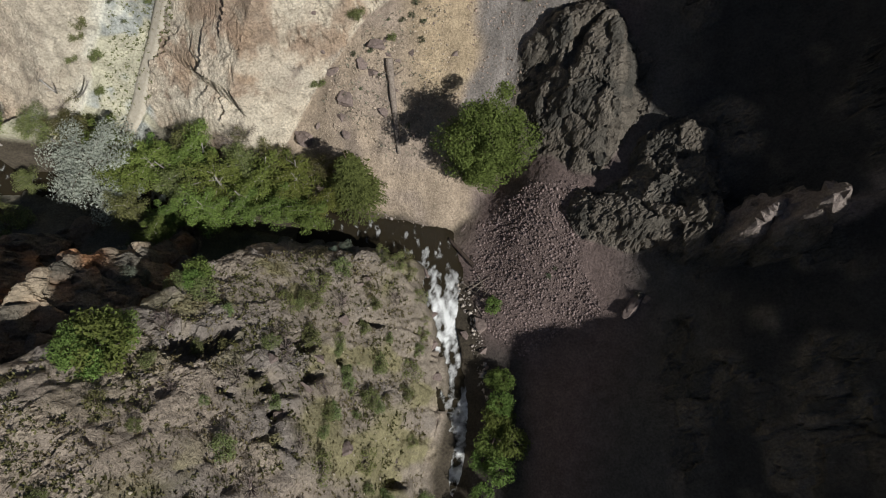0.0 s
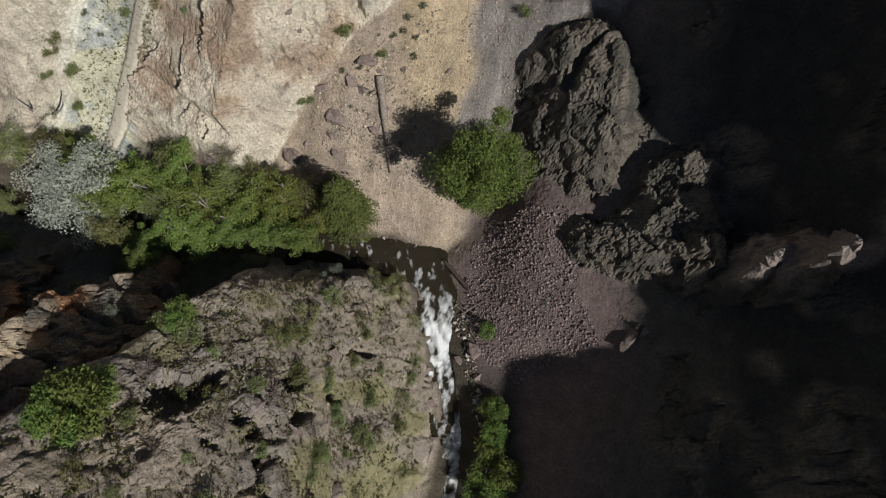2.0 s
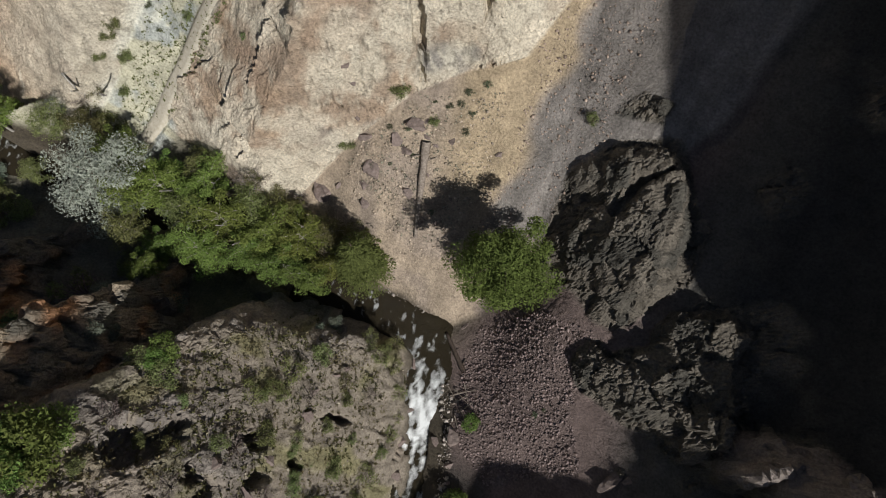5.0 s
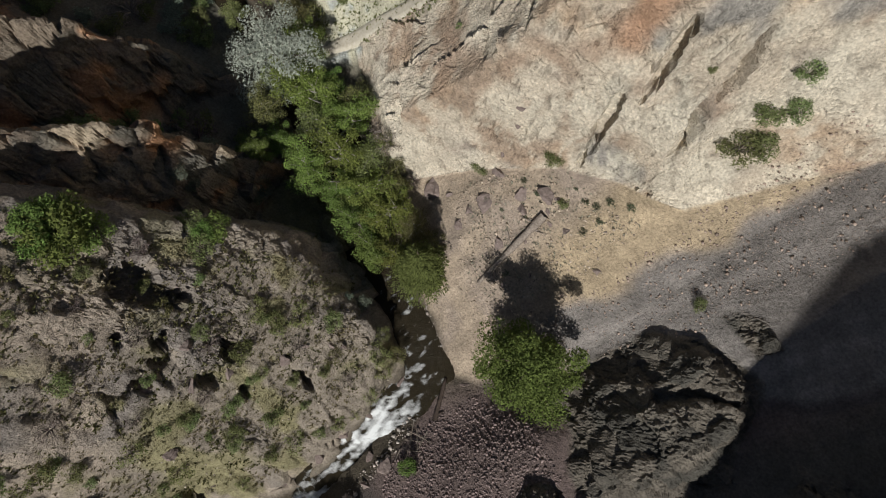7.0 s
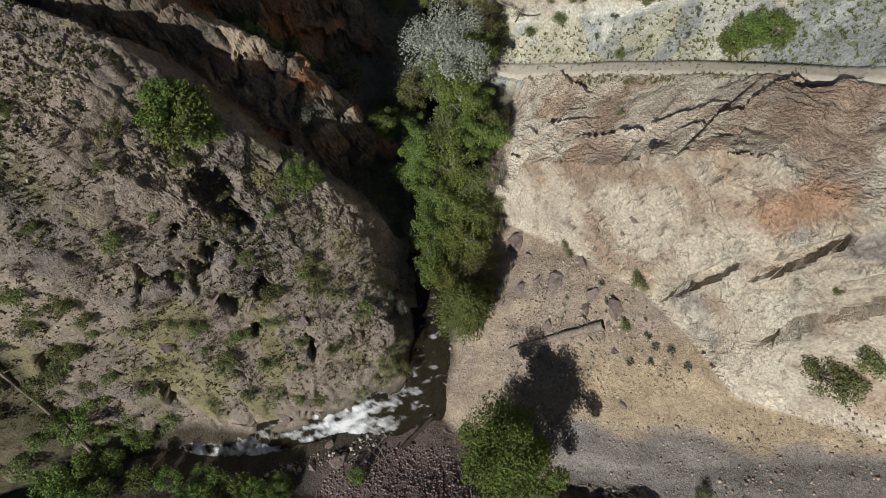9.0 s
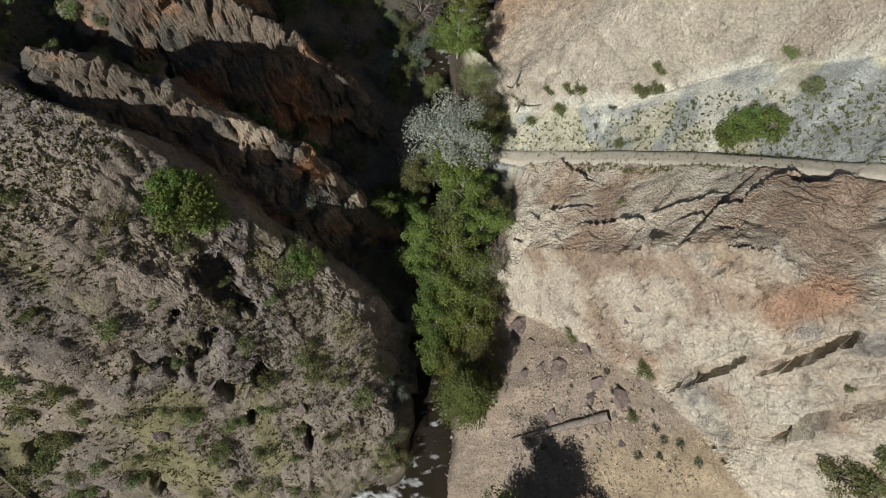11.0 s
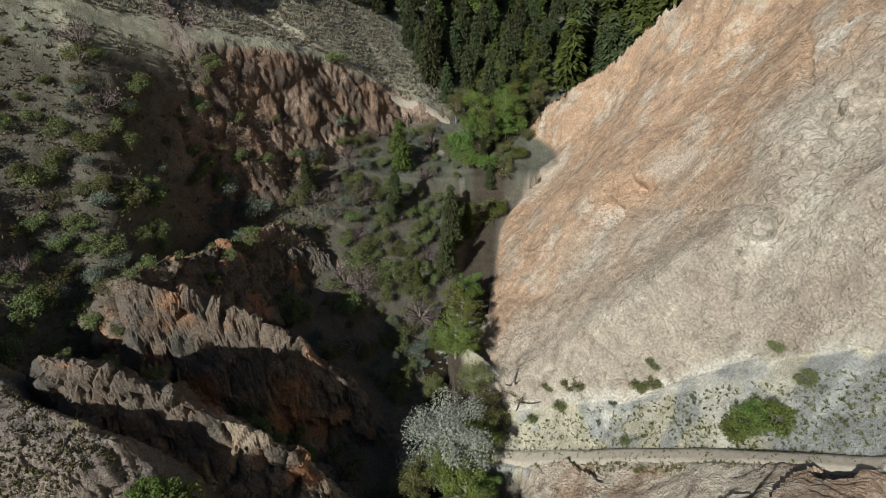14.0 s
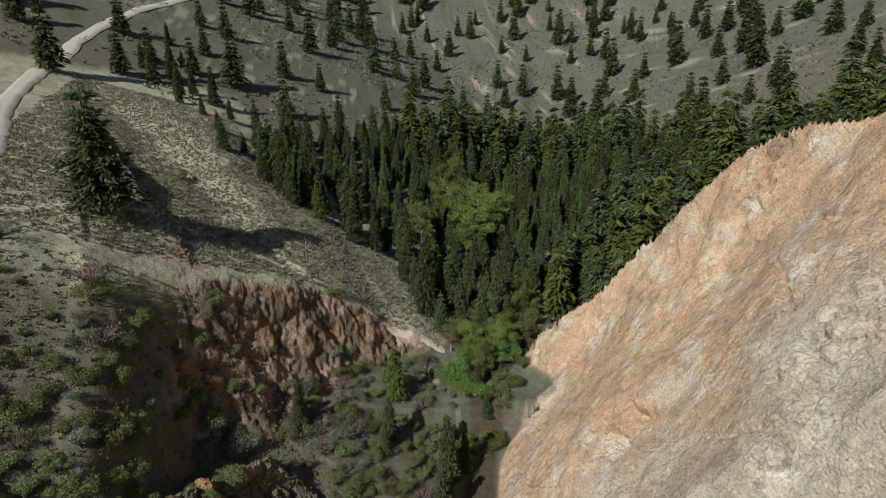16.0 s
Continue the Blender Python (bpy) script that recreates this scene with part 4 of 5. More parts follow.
fir = conifer("fir_tree", rng, 15.0, 4.6, FIR_GREEN, 16000, 0.30, 0.22, "green fir tree on the creek bank", power=0.75, whorls=22)
set_down(fir, -12.9, 34.8, 10)

ALDERS = [broadleaf("alder_tree", rng, 10.5, 3.5, LEAF_LIGHT, 8000, 0.115, BARK_PALE, 0.3, 16, label="slender spring-green alder tree beside the creek"),
          broadleaf("alder_tree", rng, 9.0, 3.0, LEAF_BRIGHT, 7600, 0.11, BARK_PALE, 0.25, 14, label="bright green young alder tree beside the creek"),
          broadleaf("alder_tree", rng, 8.5, 2.8, LEAF_OLIVE, 5600, 0.095, BARK_PALE, 0.3, 14, label="half-bare olive alder tree with pale stems beside the creek")]
SILVER = broadleaf("silver_tree", rng, 8.0, 3.6, LEAF_SILVER, 16000, 0.085, BARK, 0.2, 18, label="silvery grey-leaved tree standing over the creek")
set_down(SILVER, -48.3, 35.6, 0, 1.65)
for x, y, k, s in ((-47.0, 40.6, 1, 0.9), (-44.4, 36.0, 0, 1.0), (-36.5, 41.4, 2, 1.0), (-32.8, 30.4, 0, 0.9), (-38.3, 29.6, 1, 0.9), (-43.0, 31.0, 2, 1.0), (-16.8, 33.6, 0, 0.85), (-22.6, 36.8, 1, 1.0), (-40.9, 37.3, 0, 1.0), (-35.7, 39.6, 0, 1.0), (-37.5, 34.8, 2, 1.1), (-31.7, 35.0, 0, 1.1), (-29.2, 38.2, 2, 1.1), (-26.2, 35.2, 0, 1.05), (-23.4, 31.8, 1, 1.1),
                   (-21.0, 35.5, 0, 0.95), (-28.2, 31.6, 1, 1.0), (-19.6, 31.0, 1, 1.1), (-42.4, 40.5, 1, 0.8), (-24.4, 38.4, 2, 1.0), (-33.6, 31.4, 1, 0.9), (-17.6, 37.2, 2, 0.8), (-37.5, 26.4, 1, 0.75), (-55, 41, 2, 0.9), (-60, 39, 0, 0.8), (-66, 37.4, 1, 0.8), (-70, 41.5, 0, 0.9), (-75, 43.4, 1, 0.9), (-58, 35.2, 2, 0.7), (-52, 42, 2, 0.85), (-63, 41.5, 0, 0.8)):
    t = ALDERS[k]
    if "set" not in t:
        t["set"] = 1
        set_down(t, x, y, 40 * k, s)
    else:
        another(t, x, y, 37 * x, s)
for t in ALDERS:
    del t["set"]

# ---- forest up the valley ----
def inside(px, py, poly):
    """Which of the places lie inside a closed outline."""
    hit = np.zeros(len(px), dtype=bool)
    for (ax, ay), (bx, by) in zip(poly, poly[1:] + poly[:1]):
        cross = (ay > py) != (by > py)
        hit ^= cross & (px < (bx - ax) * (py - ay) / ((by - ay) or 1e-9) + ax)
    return hit


def scatter(rng, poly, gap, limit):
    """Places inside an outline, no two nearer than the gap."""
    xs, ys = [p[0] for p in poly], [p[1] for p in poly]
    kept = []
    for _ in range(limit * 30):
        x, y = rng.uniform(min(xs), max(xs)), rng.uniform(min(ys), max(ys))
        if all((x - a) ** 2 + (y - b) ** 2 > gap * gap for a, b in kept) and inside(np.array([x]), np.array([y]), poly)[0]:
            kept.append((x, y))
            if len(kept) >= limit:
                break
    return kept


FIRS = [conifer("fir_tree", rng, 23, 4.0, NEEDLES, 4600, 0.85, 0.2, "tall dark green fir tree of the valley forest", power=0.8, whorls=30),
        conifer("fir_tree", rng, 19, 3.6, NEEDLES, 4000, 0.8, 0.15, "dark green fir tree of the valley forest", power=0.7, whorls=24),
        conifer("fir_tree", rng, 21, 4.2, NEEDLES_LIGHT, 4400, 0.85, 0.15, "fresh green fir tree of the valley forest", power=0.75, whorls=26)]
for t in FIRS:
    tagged(t, group="valley forest")
first = [True, True, True]
FOREST = [(-118, 56), (-128, 42), (-148, 39), (-155, 14), (-172, 5), (-210, 8), (-243, 47), (-285, 100), (-264, 125), (-207, 142), (-172, 145), (-150, 112), (-135, 76)]
GORGE = [(-88.2, 42.4), (-81.6, 40.5), (-94.4, 33.0), (-102.8, 34.9), (-77.2, 35.1), (-93.1, 17.9), (-106.3, 51.6), (-75.2, 41.5), (-95.6, 18.1), (-91.0, 32.0), (-96.1, 43.4), (-100.0, 51.7), (-84.6, 41.8), (-91.5, 46.0), (-110, 54)]
NEAR = [p for p in scatter(rng, FOREST, 5.0, 480)]
NEAR.sort(key=lambda p: (p[0] + 118) ** 2 + (p[1] - 50) ** 2)
for x, y in GORGE + NEAR[:285]:
    k = int(rng.choice(3, p=(0.45, 0.3, 0.25)))
    s, turn = rng.uniform(0.75, 1.3) * (0.55 if x > -117 else 1), rng.uniform(0, 360)
    if first[k]:
        set_down(FIRS[k], x, y, turn, s)
        first[k] = False
    else:
        another(FIRS[k], x, y, turn, s, stretch=rng.uniform(0.92, 1.12))

SLOPE = [(-170, -4), (-176, 0), (-186, -8), (-196, -14), (-203, -22), (-212, -24), (-222, -34), (-232, -40), (-240, -42), (-222, -22), (-206, -8), (-190, 2), (-230, -30), (-246, -30), (-262, -38), (-164, 6), (-180, 4), (-214, -14)]
for x, y in SLOPE:
    another(FIRS[int(rng.integers(0, 2))], x, y, rng.uniform(0, 360), rng.uniform(0.55, 1.05), stretch=rng.uniform(0.92, 1.12))


def joined_conifers(rng, places, mat, label):
    """The back of the forest: many plain firs as one object."""
    v, f = sprays(rng, 20, 4.0, 800, 0.15, 0.06, 0.75, 18, 1.5)
    verts, faces = [], []
    for k, (x, y) in enumerate(places):
        a, s = rng.uniform(0, 6.28), rng.uniform(0.65, 1.4)
        r = np.stack([v[:, 0] * math.cos(a) - v[:, 1] * math.sin(a), v[:, 0] * math.sin(a) + v[:, 1] * math.cos(a), v[:, 2]], -1) * s
        x, y = settle(x, y)
        verts.append(r + np.array((x, y, ground_at(x, y) - 0.3)))
        faces.append(f + k * len(v))
    me = mesh_of("far_forest", np.concatenate(verts), np.concatenate(faces), mat)
    return tagged(new("far_forest", me), label, "forest", kind="stuff")


BEHIND = [(-128, 74), (-112, 90), (-100, 102), (-112, 134), (-147, 166), (-172, 143), (-155, 110), (-142, 84)]
BACK = NEAR[285:] + scatter(rng, BEHIND, 4.6, 130)
joined_conifers(rng, [p for k, p in enumerate(BACK) if k % 5 < 3], NEEDLES, "dense dark fir forest further up the valley")
joined_conifers(rng, [p for k, p in enumerate(BACK) if k % 5 > 2], NEEDLES_LIGHT, "fresh green firs within the dark valley forest")
PINE = conifer("pine_tree", rng, 18, 5.0, NEEDLES, 6500, 0.7, 0.05, "tall dark pine tree standing on the grass spur", power=0.6, whorls=17)
set_down(PINE, -108.5, -12.0, 0, 1.3)
LONE = conifer("pine_tree", rng, 15, 3.2, NEEDLES, 1300, 1.0, 0.1, "scattered dark pine tree on the dry hillside", power=0.75, whorls=16)
tagged(LONE, group="hillside pines")
HILL = [(-200, -75), (-200, 0), (-250, 30), (-300, 100), (-270, 135), (-175, 160), (-120, 180), (-200, 290), (-330, 420), (-560, 380), (-640, 100), (-560, -110), (-330, -120)]
for n, (x, y) in enumerate(scatter(rng, HILL, 9, 260)):
    if n == 0:
        set_down(LONE, x, y)
    else:
        another(LONE, x, y, rng.uniform(0, 360), rng.uniform(0.8, 1.3) * (1.4 if rng.uniform() < 0.5 else 1.0))

for x, y in ((-168, 62), (-178, 66), (-188, 58), (-198, 70), (-160, 56), (-208, 62), (-134, 58), (-140, 66), (-128, 62), (-121, 58), (-116, 60), (-186, 74), (-172, 48)):
    another(ALDERS[0 if x < -165 else 1], x, y, rng.uniform(0, 360), rng.uniform(1.3, 1.9) * (1.0 if x < -165 else 0.62))

for k, (x, y) in enumerate(scatter(rng, [(-108, 50), (-120, 46), (-134, 56), (-136, 70), (-122, 68), (-112, 60)], 3.0, 26)):
    another(ALDERS[k % 3], x, y, rng.uniform(0, 360), rng.uniform(0.45, 0.95))

# ---- road and paths ----
def strip(name, line, wide, mat, label, category, lift=0.12, rough=0.15):
    """A trodden or graded band laid over the ground along a line of (x, y)."""
    pts = np.array(line, dtype=float)
    s = np.concatenate([[0], np.cumsum(np.hypot(*(pts[1:] - pts[:-1]).T))])
    t = np.linspace(0, s[-1], int(s[-1] / 1.2) + 2)
    cx, cy = settle(np.interp(t, s, pts[:, 0]), np.interp(t, s, pts[:, 1]))
    kern = np.ones(9) / 9
    cx, cy = (np.convolve(np.pad(c, 4, "edge"), kern, "valid") for c in (cx, cy))
    dx, dy = np.gradient(cx), np.gradient(cy)
    ln = np.hypot(dx, dy)
    u = np.linspace(-0.5, 0.5, 7)
    w = wide * (1 + rough * noise3(t / 4, 0 * t, 0 * t))
    x = cx[:, None] - (dy / ln)[:, None] * u * w[:, None]
    y = cy[:, None] + (dx / ln)[:, None] * u * w[:, None]
    z = ground_z(x.ravel(), y.ravel()).reshape(x.shape)
    z = 0.5 * z + 0.5 * z[:, 3:4] + lift
    z[:, 0] -= 0.6
    z[:, -1] -= 0.6
    n, m = x.shape
    idx = np.arange(n * m).reshape(n, m)
    quads = np.stack([idx[:-1, :-1], idx[:-1, 1:], idx[1:, 1:], idx[1:, :-1]], -1).reshape(-1, 4)[:, ::-1]
    return tagged(new(name, mesh_of(name, np.stack([x, y, z], -1).reshape(-1, 3), quads, mat, True)), label, category, kind="structure")


GRAVEL = grain_material("pale_road_gravel", (0.50, 0.47, 0.42), (0.36, 0.33, 0.29), 1.5)
DUST = grain_material("trodden_dust", (0.50, 0.46, 0.38), (0.36, 0.32, 0.25), 2.0)
strip("road", [(-118, -34), (-152.3, -47.1), (-192.7, -57.1), (-233.7, -61.2), (-268, -58.7), (-308, -51.8), (-350, -46), (-430, -60)], 5.2, GRAVEL, "pale gravel road curving over the grass hill", "road", 0.35)
strip("path", [(-92, -30), (-99, -23), (-106, -16.5), (-111.5, -11.8), (-118, -4), (-121, 3), (-121.5, 12), (-118.5, 23), (-120.3, 36), (-119, 48)], 1.8, DUST, "narrow dusty footpath along the grass spur", "path")

strip("dirt_track", [(x, y) for x, y, z in TRAIL[:-1]], 2.5, DUST, "pale dirt track climbing between the two rock walls", "track", 0.25)

# ---- shrubs ----
SHRUBS = {"green": shrub("green_shrub", rng, 1.5, 1.7, LEAF_SHRUB, 1500, 0.075, "leafy green shrub growing on the rocky slope"),
          "bright": shrub("bright_shrub", rng, 1.5, 2.0, LEAF_BRIGHT, 2200, 0.075, "bright green leafy shrub on the bank"),
          "silver": shrub("silver_shrub", rng, 1.5, 1.8, LEAF_GREY, 1500, 0.075, "grey-leaved shrub in the shady gully"),
          "sage": shrub("sagebrush", rng, 0.7, 0.6, LEAF_SAGE, 700, 0.045, "low grey-green sagebrush on bare soil"),
          "olive": shrub("olive_shrub", rng, 1.4, 1.3, LEAF_OLIVE, 1300, 0.07, "yellowish olive shrub on the bank"),
          "bare": shrub("bare_shrub", rng, 1.9, 2.2, TWIG, 700, 0.075, "leafless grey brown shrub at the foot of the cliff", twigs=16)}
used = set()


def grow(kind, places, low=0.8, high=1.2):
    for x, y, *s in places:
        size = (s[0] if s else 1.0) * rng.uniform(low, high)
        if kind not in used:
            used.add(kind)
            set_down(SHRUBS[kind], x, y, rng.uniform(0, 360), size, 0.1)
        else:
            another(SHRUBS[kind], x, y, rng.uniform(0, 360), size, 0.1, rng.uniform(0.8, 1.15))


grow("green", [(-16.8, 17.1, 0.9), (-18.8, 10.8, 0.9), (-11.3, 7.5), (-12.7, 11, 0.8), (-3.6, 12.6, 0.9), (-7.2, 13.4, 0.6), (-7.8, 4.8, 0.9), (-19.8, 0.3, 1.1), (-29, 16.4, 1.1), (-12.1, 3.9, 0.9), (-11.6, 8.6, 0.8), (-13.7, -5.8, 1.2), (-11.2, -10.4), (-17.4, 16.1, 0.8), (-4.8, 6.8, 0.8), (-26, 16, 1.3), (-9.0, 17.6, 0.7)])
grow("green", [(-18.3, 47.7, 1.2), (-12.0, 53.2, 1.1), (-7.6, 51.6, 0.7), (-0.4, 64.5, 2.0), (0.7, 66.0, 1.6), (-1.3, 66.2, 1.6), (-0.1, 68.0, 1.3), (-1.9, 68.4, 1.2), (9.7, 54.9, 0.8), (-48.7, 51.6), (-49.1, 54.0, 0.9), (-51.5, 50.4, 0.8), (-49.3, 48.2, 0.9), (-44.6, 61.1, 1.1), (-45.3, 59.8), (-46.0, 60.9, 0.7), (-34.6, 69.3, 0.9), (-39.7, 69.6), (-39.6, 56.3, 0.7), (-29.9, 53.0, 0.4), (-6.9, 62.2, 0.5), (-7.4, 66.5, 0.8), (-50.2, 52.6, 0.8)])
grow("bright", [(-32.9, 64.2, 1.2), (-32.4, 65.8, 1.1), (-33.8, 65.0, 1.0), (-33.2, 63.0, 0.9), (6.5, 8.7, 1.0), (7.1, 3.2, 1.1), (4.9, -1.5, 1.1), (7.6, 6.0, 1.1), (6.0, 0.6, 1.1), (6.4, 4.6, 1.1), (7.8, 8.6, 0.9), (8.2, 1.0, 1.1), (6.6, -2.6, 1.2), (6.2, 19.2, 0.8), (-30.6, 8.6, 1.0), (-31.6, 7.2, 1.0), (-30.0, 7.0, 0.9), (-32.2, 8.8, 0.8), (-44.7, 17.6, 0.6), (-1.5, -11, 1.1), (1.0, -17, 1.2), (4, -9, 1.2), (6, -14, 1.2), (-4, -15.5, 1.2), (3, -22, 1.4), (4.6, -6, 1.1), (2.5, -13.5, 1.2), (-2.2, -14, 1.1), (5, -18, 1.3)])
grow("green", [(-8.3, -15.3, 1.6), (-11.0, -9.1, 1.3), (-4.5, -17.5, 1.7), (-2.4, -15.5, 1.5), (-13.4, -11.4, 1.4), (-6.7, -5.7, 1.2), (-2.6, -6.3, 1.2), (-14.8, -6.3, 1.2), (-8.4, -8.2, 1.1), (-12.7, 3.7, 1.0), (-15.3, 12.2, 1.0), (-8.9, 5.9, 1.1), (-6, -12, 1.5), (-10, -13, 1.4), (-16, -10, 1.3), (-18, -14, 1.5), (-12, -17, 1.6), (-3.5, -10.5, 1.3), (-2, -20, 1.7), (1, -24, 1.8), (-5, -22, 1.8), (4, -20, 1.6), (-8, -20, 1.7), (-4, -26, 1.9), (2, -18, 1.4), (-1, -28, 1.9), (-9, -25, 1.9)])
grow("silver", [(-39.7, 22.4, 1.2), (-40.5, 25.7, 1.2), (-34.4, 18.5, 0.9), (-33.5, 23.3, 1.0), (-31.8, 9.6, 1.0), (-66, 31.6, 1.2), (-63.6, 34.1, 1.3), (-13.8, 26.0, 0.9), (-15.2, 24.9, 0.7), (-100, 19, 1.6), (-108, 24, 1.2)])
grow("olive", [(-6.4, 25.4, 1.2), (-7.2, 24.0, 1.0), (-5.4, 23.0, 0.9), (-4.2, 20.0, 0.8), (-3.2, 17.0, 0.7), (-3.4, 14.6, 0.7), (-51.4, 44, 1.3), (-50.0, 42.4, 1.2), (-46.5, 39.6, 1.0), (-52.8, 47, 0.9), (-9.2, 25.8, 0.8), (-26.5, 40.2, 1.2), (-14.6, 39.0, 1.0), (-53.5, 43.6, 1.5), (-28.5, 41.2, 1.1)])
grow("bare", [(-31.0, 41.4), (-28.0, 41.0), (-34.0, 41.5, 0.8), (-40.8, 41.0, 0.7), (-25.5, 40.5, 0.8), (-77, 25.5, 2.0), (-54, 45.5, 0.8), (-24.0, 41.4, 0.7), (-14.8, 0.9, 0.8), (-17.4, -3.4, 0.9)])
grow("sage", [(-6.2, 53.4), (-4.4, 55.1), (-3.5, 53.2, 1.1), (-3.7, 51.5), (-5.0, 53.9), (-2.5, 56.2), (-9.4, 48.0, 0.7), (-12.0, 46.5, 0.7), (-14.2, 46.0), (-10.5, 50.4), (-8.0, 53.5, 0.7), (-5.7, 42.8, 0.8), (-12.8, 50.2, 0.8), (14.2, 23.0, 0.8), (13.4, 22.2, 0.8), (-44, 55), (-45.5, 57), (-39, 58, 0.8), (-37.4, 61.5, 0.8), (-40, 63)])
for k, (x, y) in enumerate(scatter(rng, [(-28, 12), (-30, -4), (-26, -20), (-6, -20), (-4, 4), (-5, 20), (-12, 24), (-20, 20)], 2.4, 60)):
    grow(("green", "olive", "green", "bare", "olive")[k % 5], [(x, y, rng.uniform(0.4, 1.05))])
for k, (x, y) in enumerate(scatter(rng, [(-50, -12), (-66, -14), (-90, -8), (-92, 8), (-76, 6), (-64, 2), (-54, 0), (-44, 8), (-44, -4)], 2.4, 70)):
    grow(("green", "green", "green", "silver", "green", "olive", "green")[k % 7], [(x, y, rng.uniform(0.7, 1.6))])
for k, (x, y) in enumerate(scatter(rng, [(-92, 44), (-104, 46), (-118, 50), (-130, 62), (-120, 68), (-106, 60), (-96, 54)], 2.2, 45)):
    grow(("green", "bright", "green", "olive")[k % 4], [(x, y, rng.uniform(0.8, 1.7))])
grow("green", [(-71.4, 23.5, 1.7), (-74.7, 21.1, 1.4), (-67.8, 15.2, 1.2), (-82.9, 33.7, 1.2), (-98.3, 19.3, 1.0), (-73.9, -2.9, 1.9), (-66.4, -4.3, 1.7), (-67.9, -8.3, 1.5), (-64.6, 7.1, 1.2), (-71.8, -13.7, 1.8), (-58.9, -11.2, 1.2), (-94.1, 3.2, 1.6), (-89.4, -2.8, 2.0), (-45.5, 23.0, 1.3), (-42.0, 26.5, 1.5), (-71.4, -12.4, 1.8), (-71.5, -0.9, 1.4), (-116.5, 24.1, 1.6), (-121.6, 4.1, 1.1), (-148.2, -10.0, 1.6)])
grow("silver", [(-87.1, 5.7, 2.3), (-85.5, 8.6, 2.0), (-69.7, 30.4, 1.4), (-67.4, 35.7, 1.3), (-59.7, -9.2, 1.2), (-35.3, 18.3, 1.0), (-88.4, 20.6, 1.2), (-86.2, 10.4, 1.5)])
grow("bare", [(-76.9, 26.6, 1.8), (-78.2, 25.2, 1.4)])
grow("bright", [(-30.3, 8.4, 1.5), (-31.2, 10.0, 1.3), (-29.2, 9.8, 1.1), (-26.6, 18.0, 0.9), (-27.4, 17.0, 0.8)])
# bushes of the shady gullies and the slopes below the red cliff
for poly, n in ((((-60, 6), (-74, 4), (-98, 0), (-104, 12), (-100, 30), (-84, 28), (-70, 24), (-60, 20)), 42), (((-50, -22), (-66, -24), (-92, -22), (-90, -4), (-70, 2), (-60, -2)), 40), (((-44, 14), (-50, 8), (-49, 22), (-44, 28)), 8), (((-56, 30), (-62, 24), (-84, 22), (-110, 24), (-116, 44), (-104, 48), (-84, 40), (-66, 34)), 120)):
    for k, (x, y) in enumerate(scatter(rng, list(poly), 2.2, n)):
        grow(("green", "green", "bare", "green", "silver", "green", "green")[k % 7], [(x, y, rng.uniform(0.7, 1.7))])

# ---- rocks ----
STONE = grain_material("purple_brown_stone", (0.235, 0.185, 0.165), (0.12, 0.095, 0.085), 3.0, bump=0.9)
STONE_PURPLE = vary_material("purple_scree_stone", (0.185, 0.142, 0.132), 0.5, thin=0)
STONE_KNOB = vary_material("brown_hillside_stone", (0.24, 0.20, 0.165), 0.35, thin=0)
STONE_PALE = vary_material("pale_creek_stone", (0.42, 0.38, 0.33), 0.4, thin=0)
STONE_TAN = vary_material("tan_broken_stone", (0.33, 0.27, 0.21), 0.45, thin=0)


def boulder_mesh(rng, mat):
    bm = bmesh.new()
    bmesh.ops.create_icosphere(bm, subdivisions=3, radius=1)
    cuts = [(unit(rng.normal(size=3)), rng.uniform(0.35, 0.7)) for _ in range(11)]
    off = rng.uniform(0, 50)
    for v in bm.verts:
        p = np.array(v.co)
        for d, r in cuts:
            over = p @ d - r
            if over > 0:
                p = p - d * over
        p = p * (1 + 0.14 * float(noise3(np.array(p[0] * 4 + off), np.array(p[1] * 4), np.array(p[2] * 4))))
        v.co = p * np.array((1.5, 1.05, 0.8))
    me = bpy.data.meshes.new("boulder")
    bm.to_mesh(me)
    bm.free()
    me.materials.append(mat)
    return me


BOULDERS = [tagged(new("boulder", boulder_mesh(rng, STONE)), "angular grey brown boulder lying on the slope", "boulder") for _ in range(4)]
spots = [(-13.8, 45.8, 1.5), (-10.6, 48.4, 1.2), (-15.0, 44.0, 0.9), (-12.0, 49.6, 1.0), (-9.9, 51.2, 0.9), (-16.0, 49.0, 1.1), (-6.8, 49.6, 0.5), (-38.5, 40.4, 1.6), (-20.5, 42.6, 1.0), (2.4, 30.8, 0.5), (3.6, 22.4, 0.7), (4.6, 19.6, 0.6),
         (4.9, 16.5, 0.8), (5.3, 13.2, 0.7), (-1.8, 14.0, 0.8), (-1.6, 9.6, 0.7), (-2.0, 18.6, 0.9), (-3.2, 24.2, 0.8), (5.6, 10.8, 0.6), (1.0, 10.0, 0.6), (2.6, 15.4, 0.5), (23.4, 17.6, 1.5), (24.6, 18.0, 0.9), (-1.2, 4.2, 0.8)]
spots += [(rng.uniform(-24, -5), rng.uniform(-2, 22), rng.uniform(0.3, 0.75)) for _ in range(14)] + [(rng.uniform(-20, 2), rng.uniform(40, 54), rng.uniform(0.25, 0.6)) for _ in range(16)]
for n, (x, y, s) in enumerate(spots):
    m = pose(x, y, ground_at(x, y) - 0.3 * s, rng.uniform(-20, 20), rng.uniform(-20, 20), rng.uniform(0, 360)) @ Matrix.Scale(s, 4)
    if n < 4:
        BOULDERS[n].matrix_basis = m
    else:
        copy_thing(BOULDERS[n % 4], m)


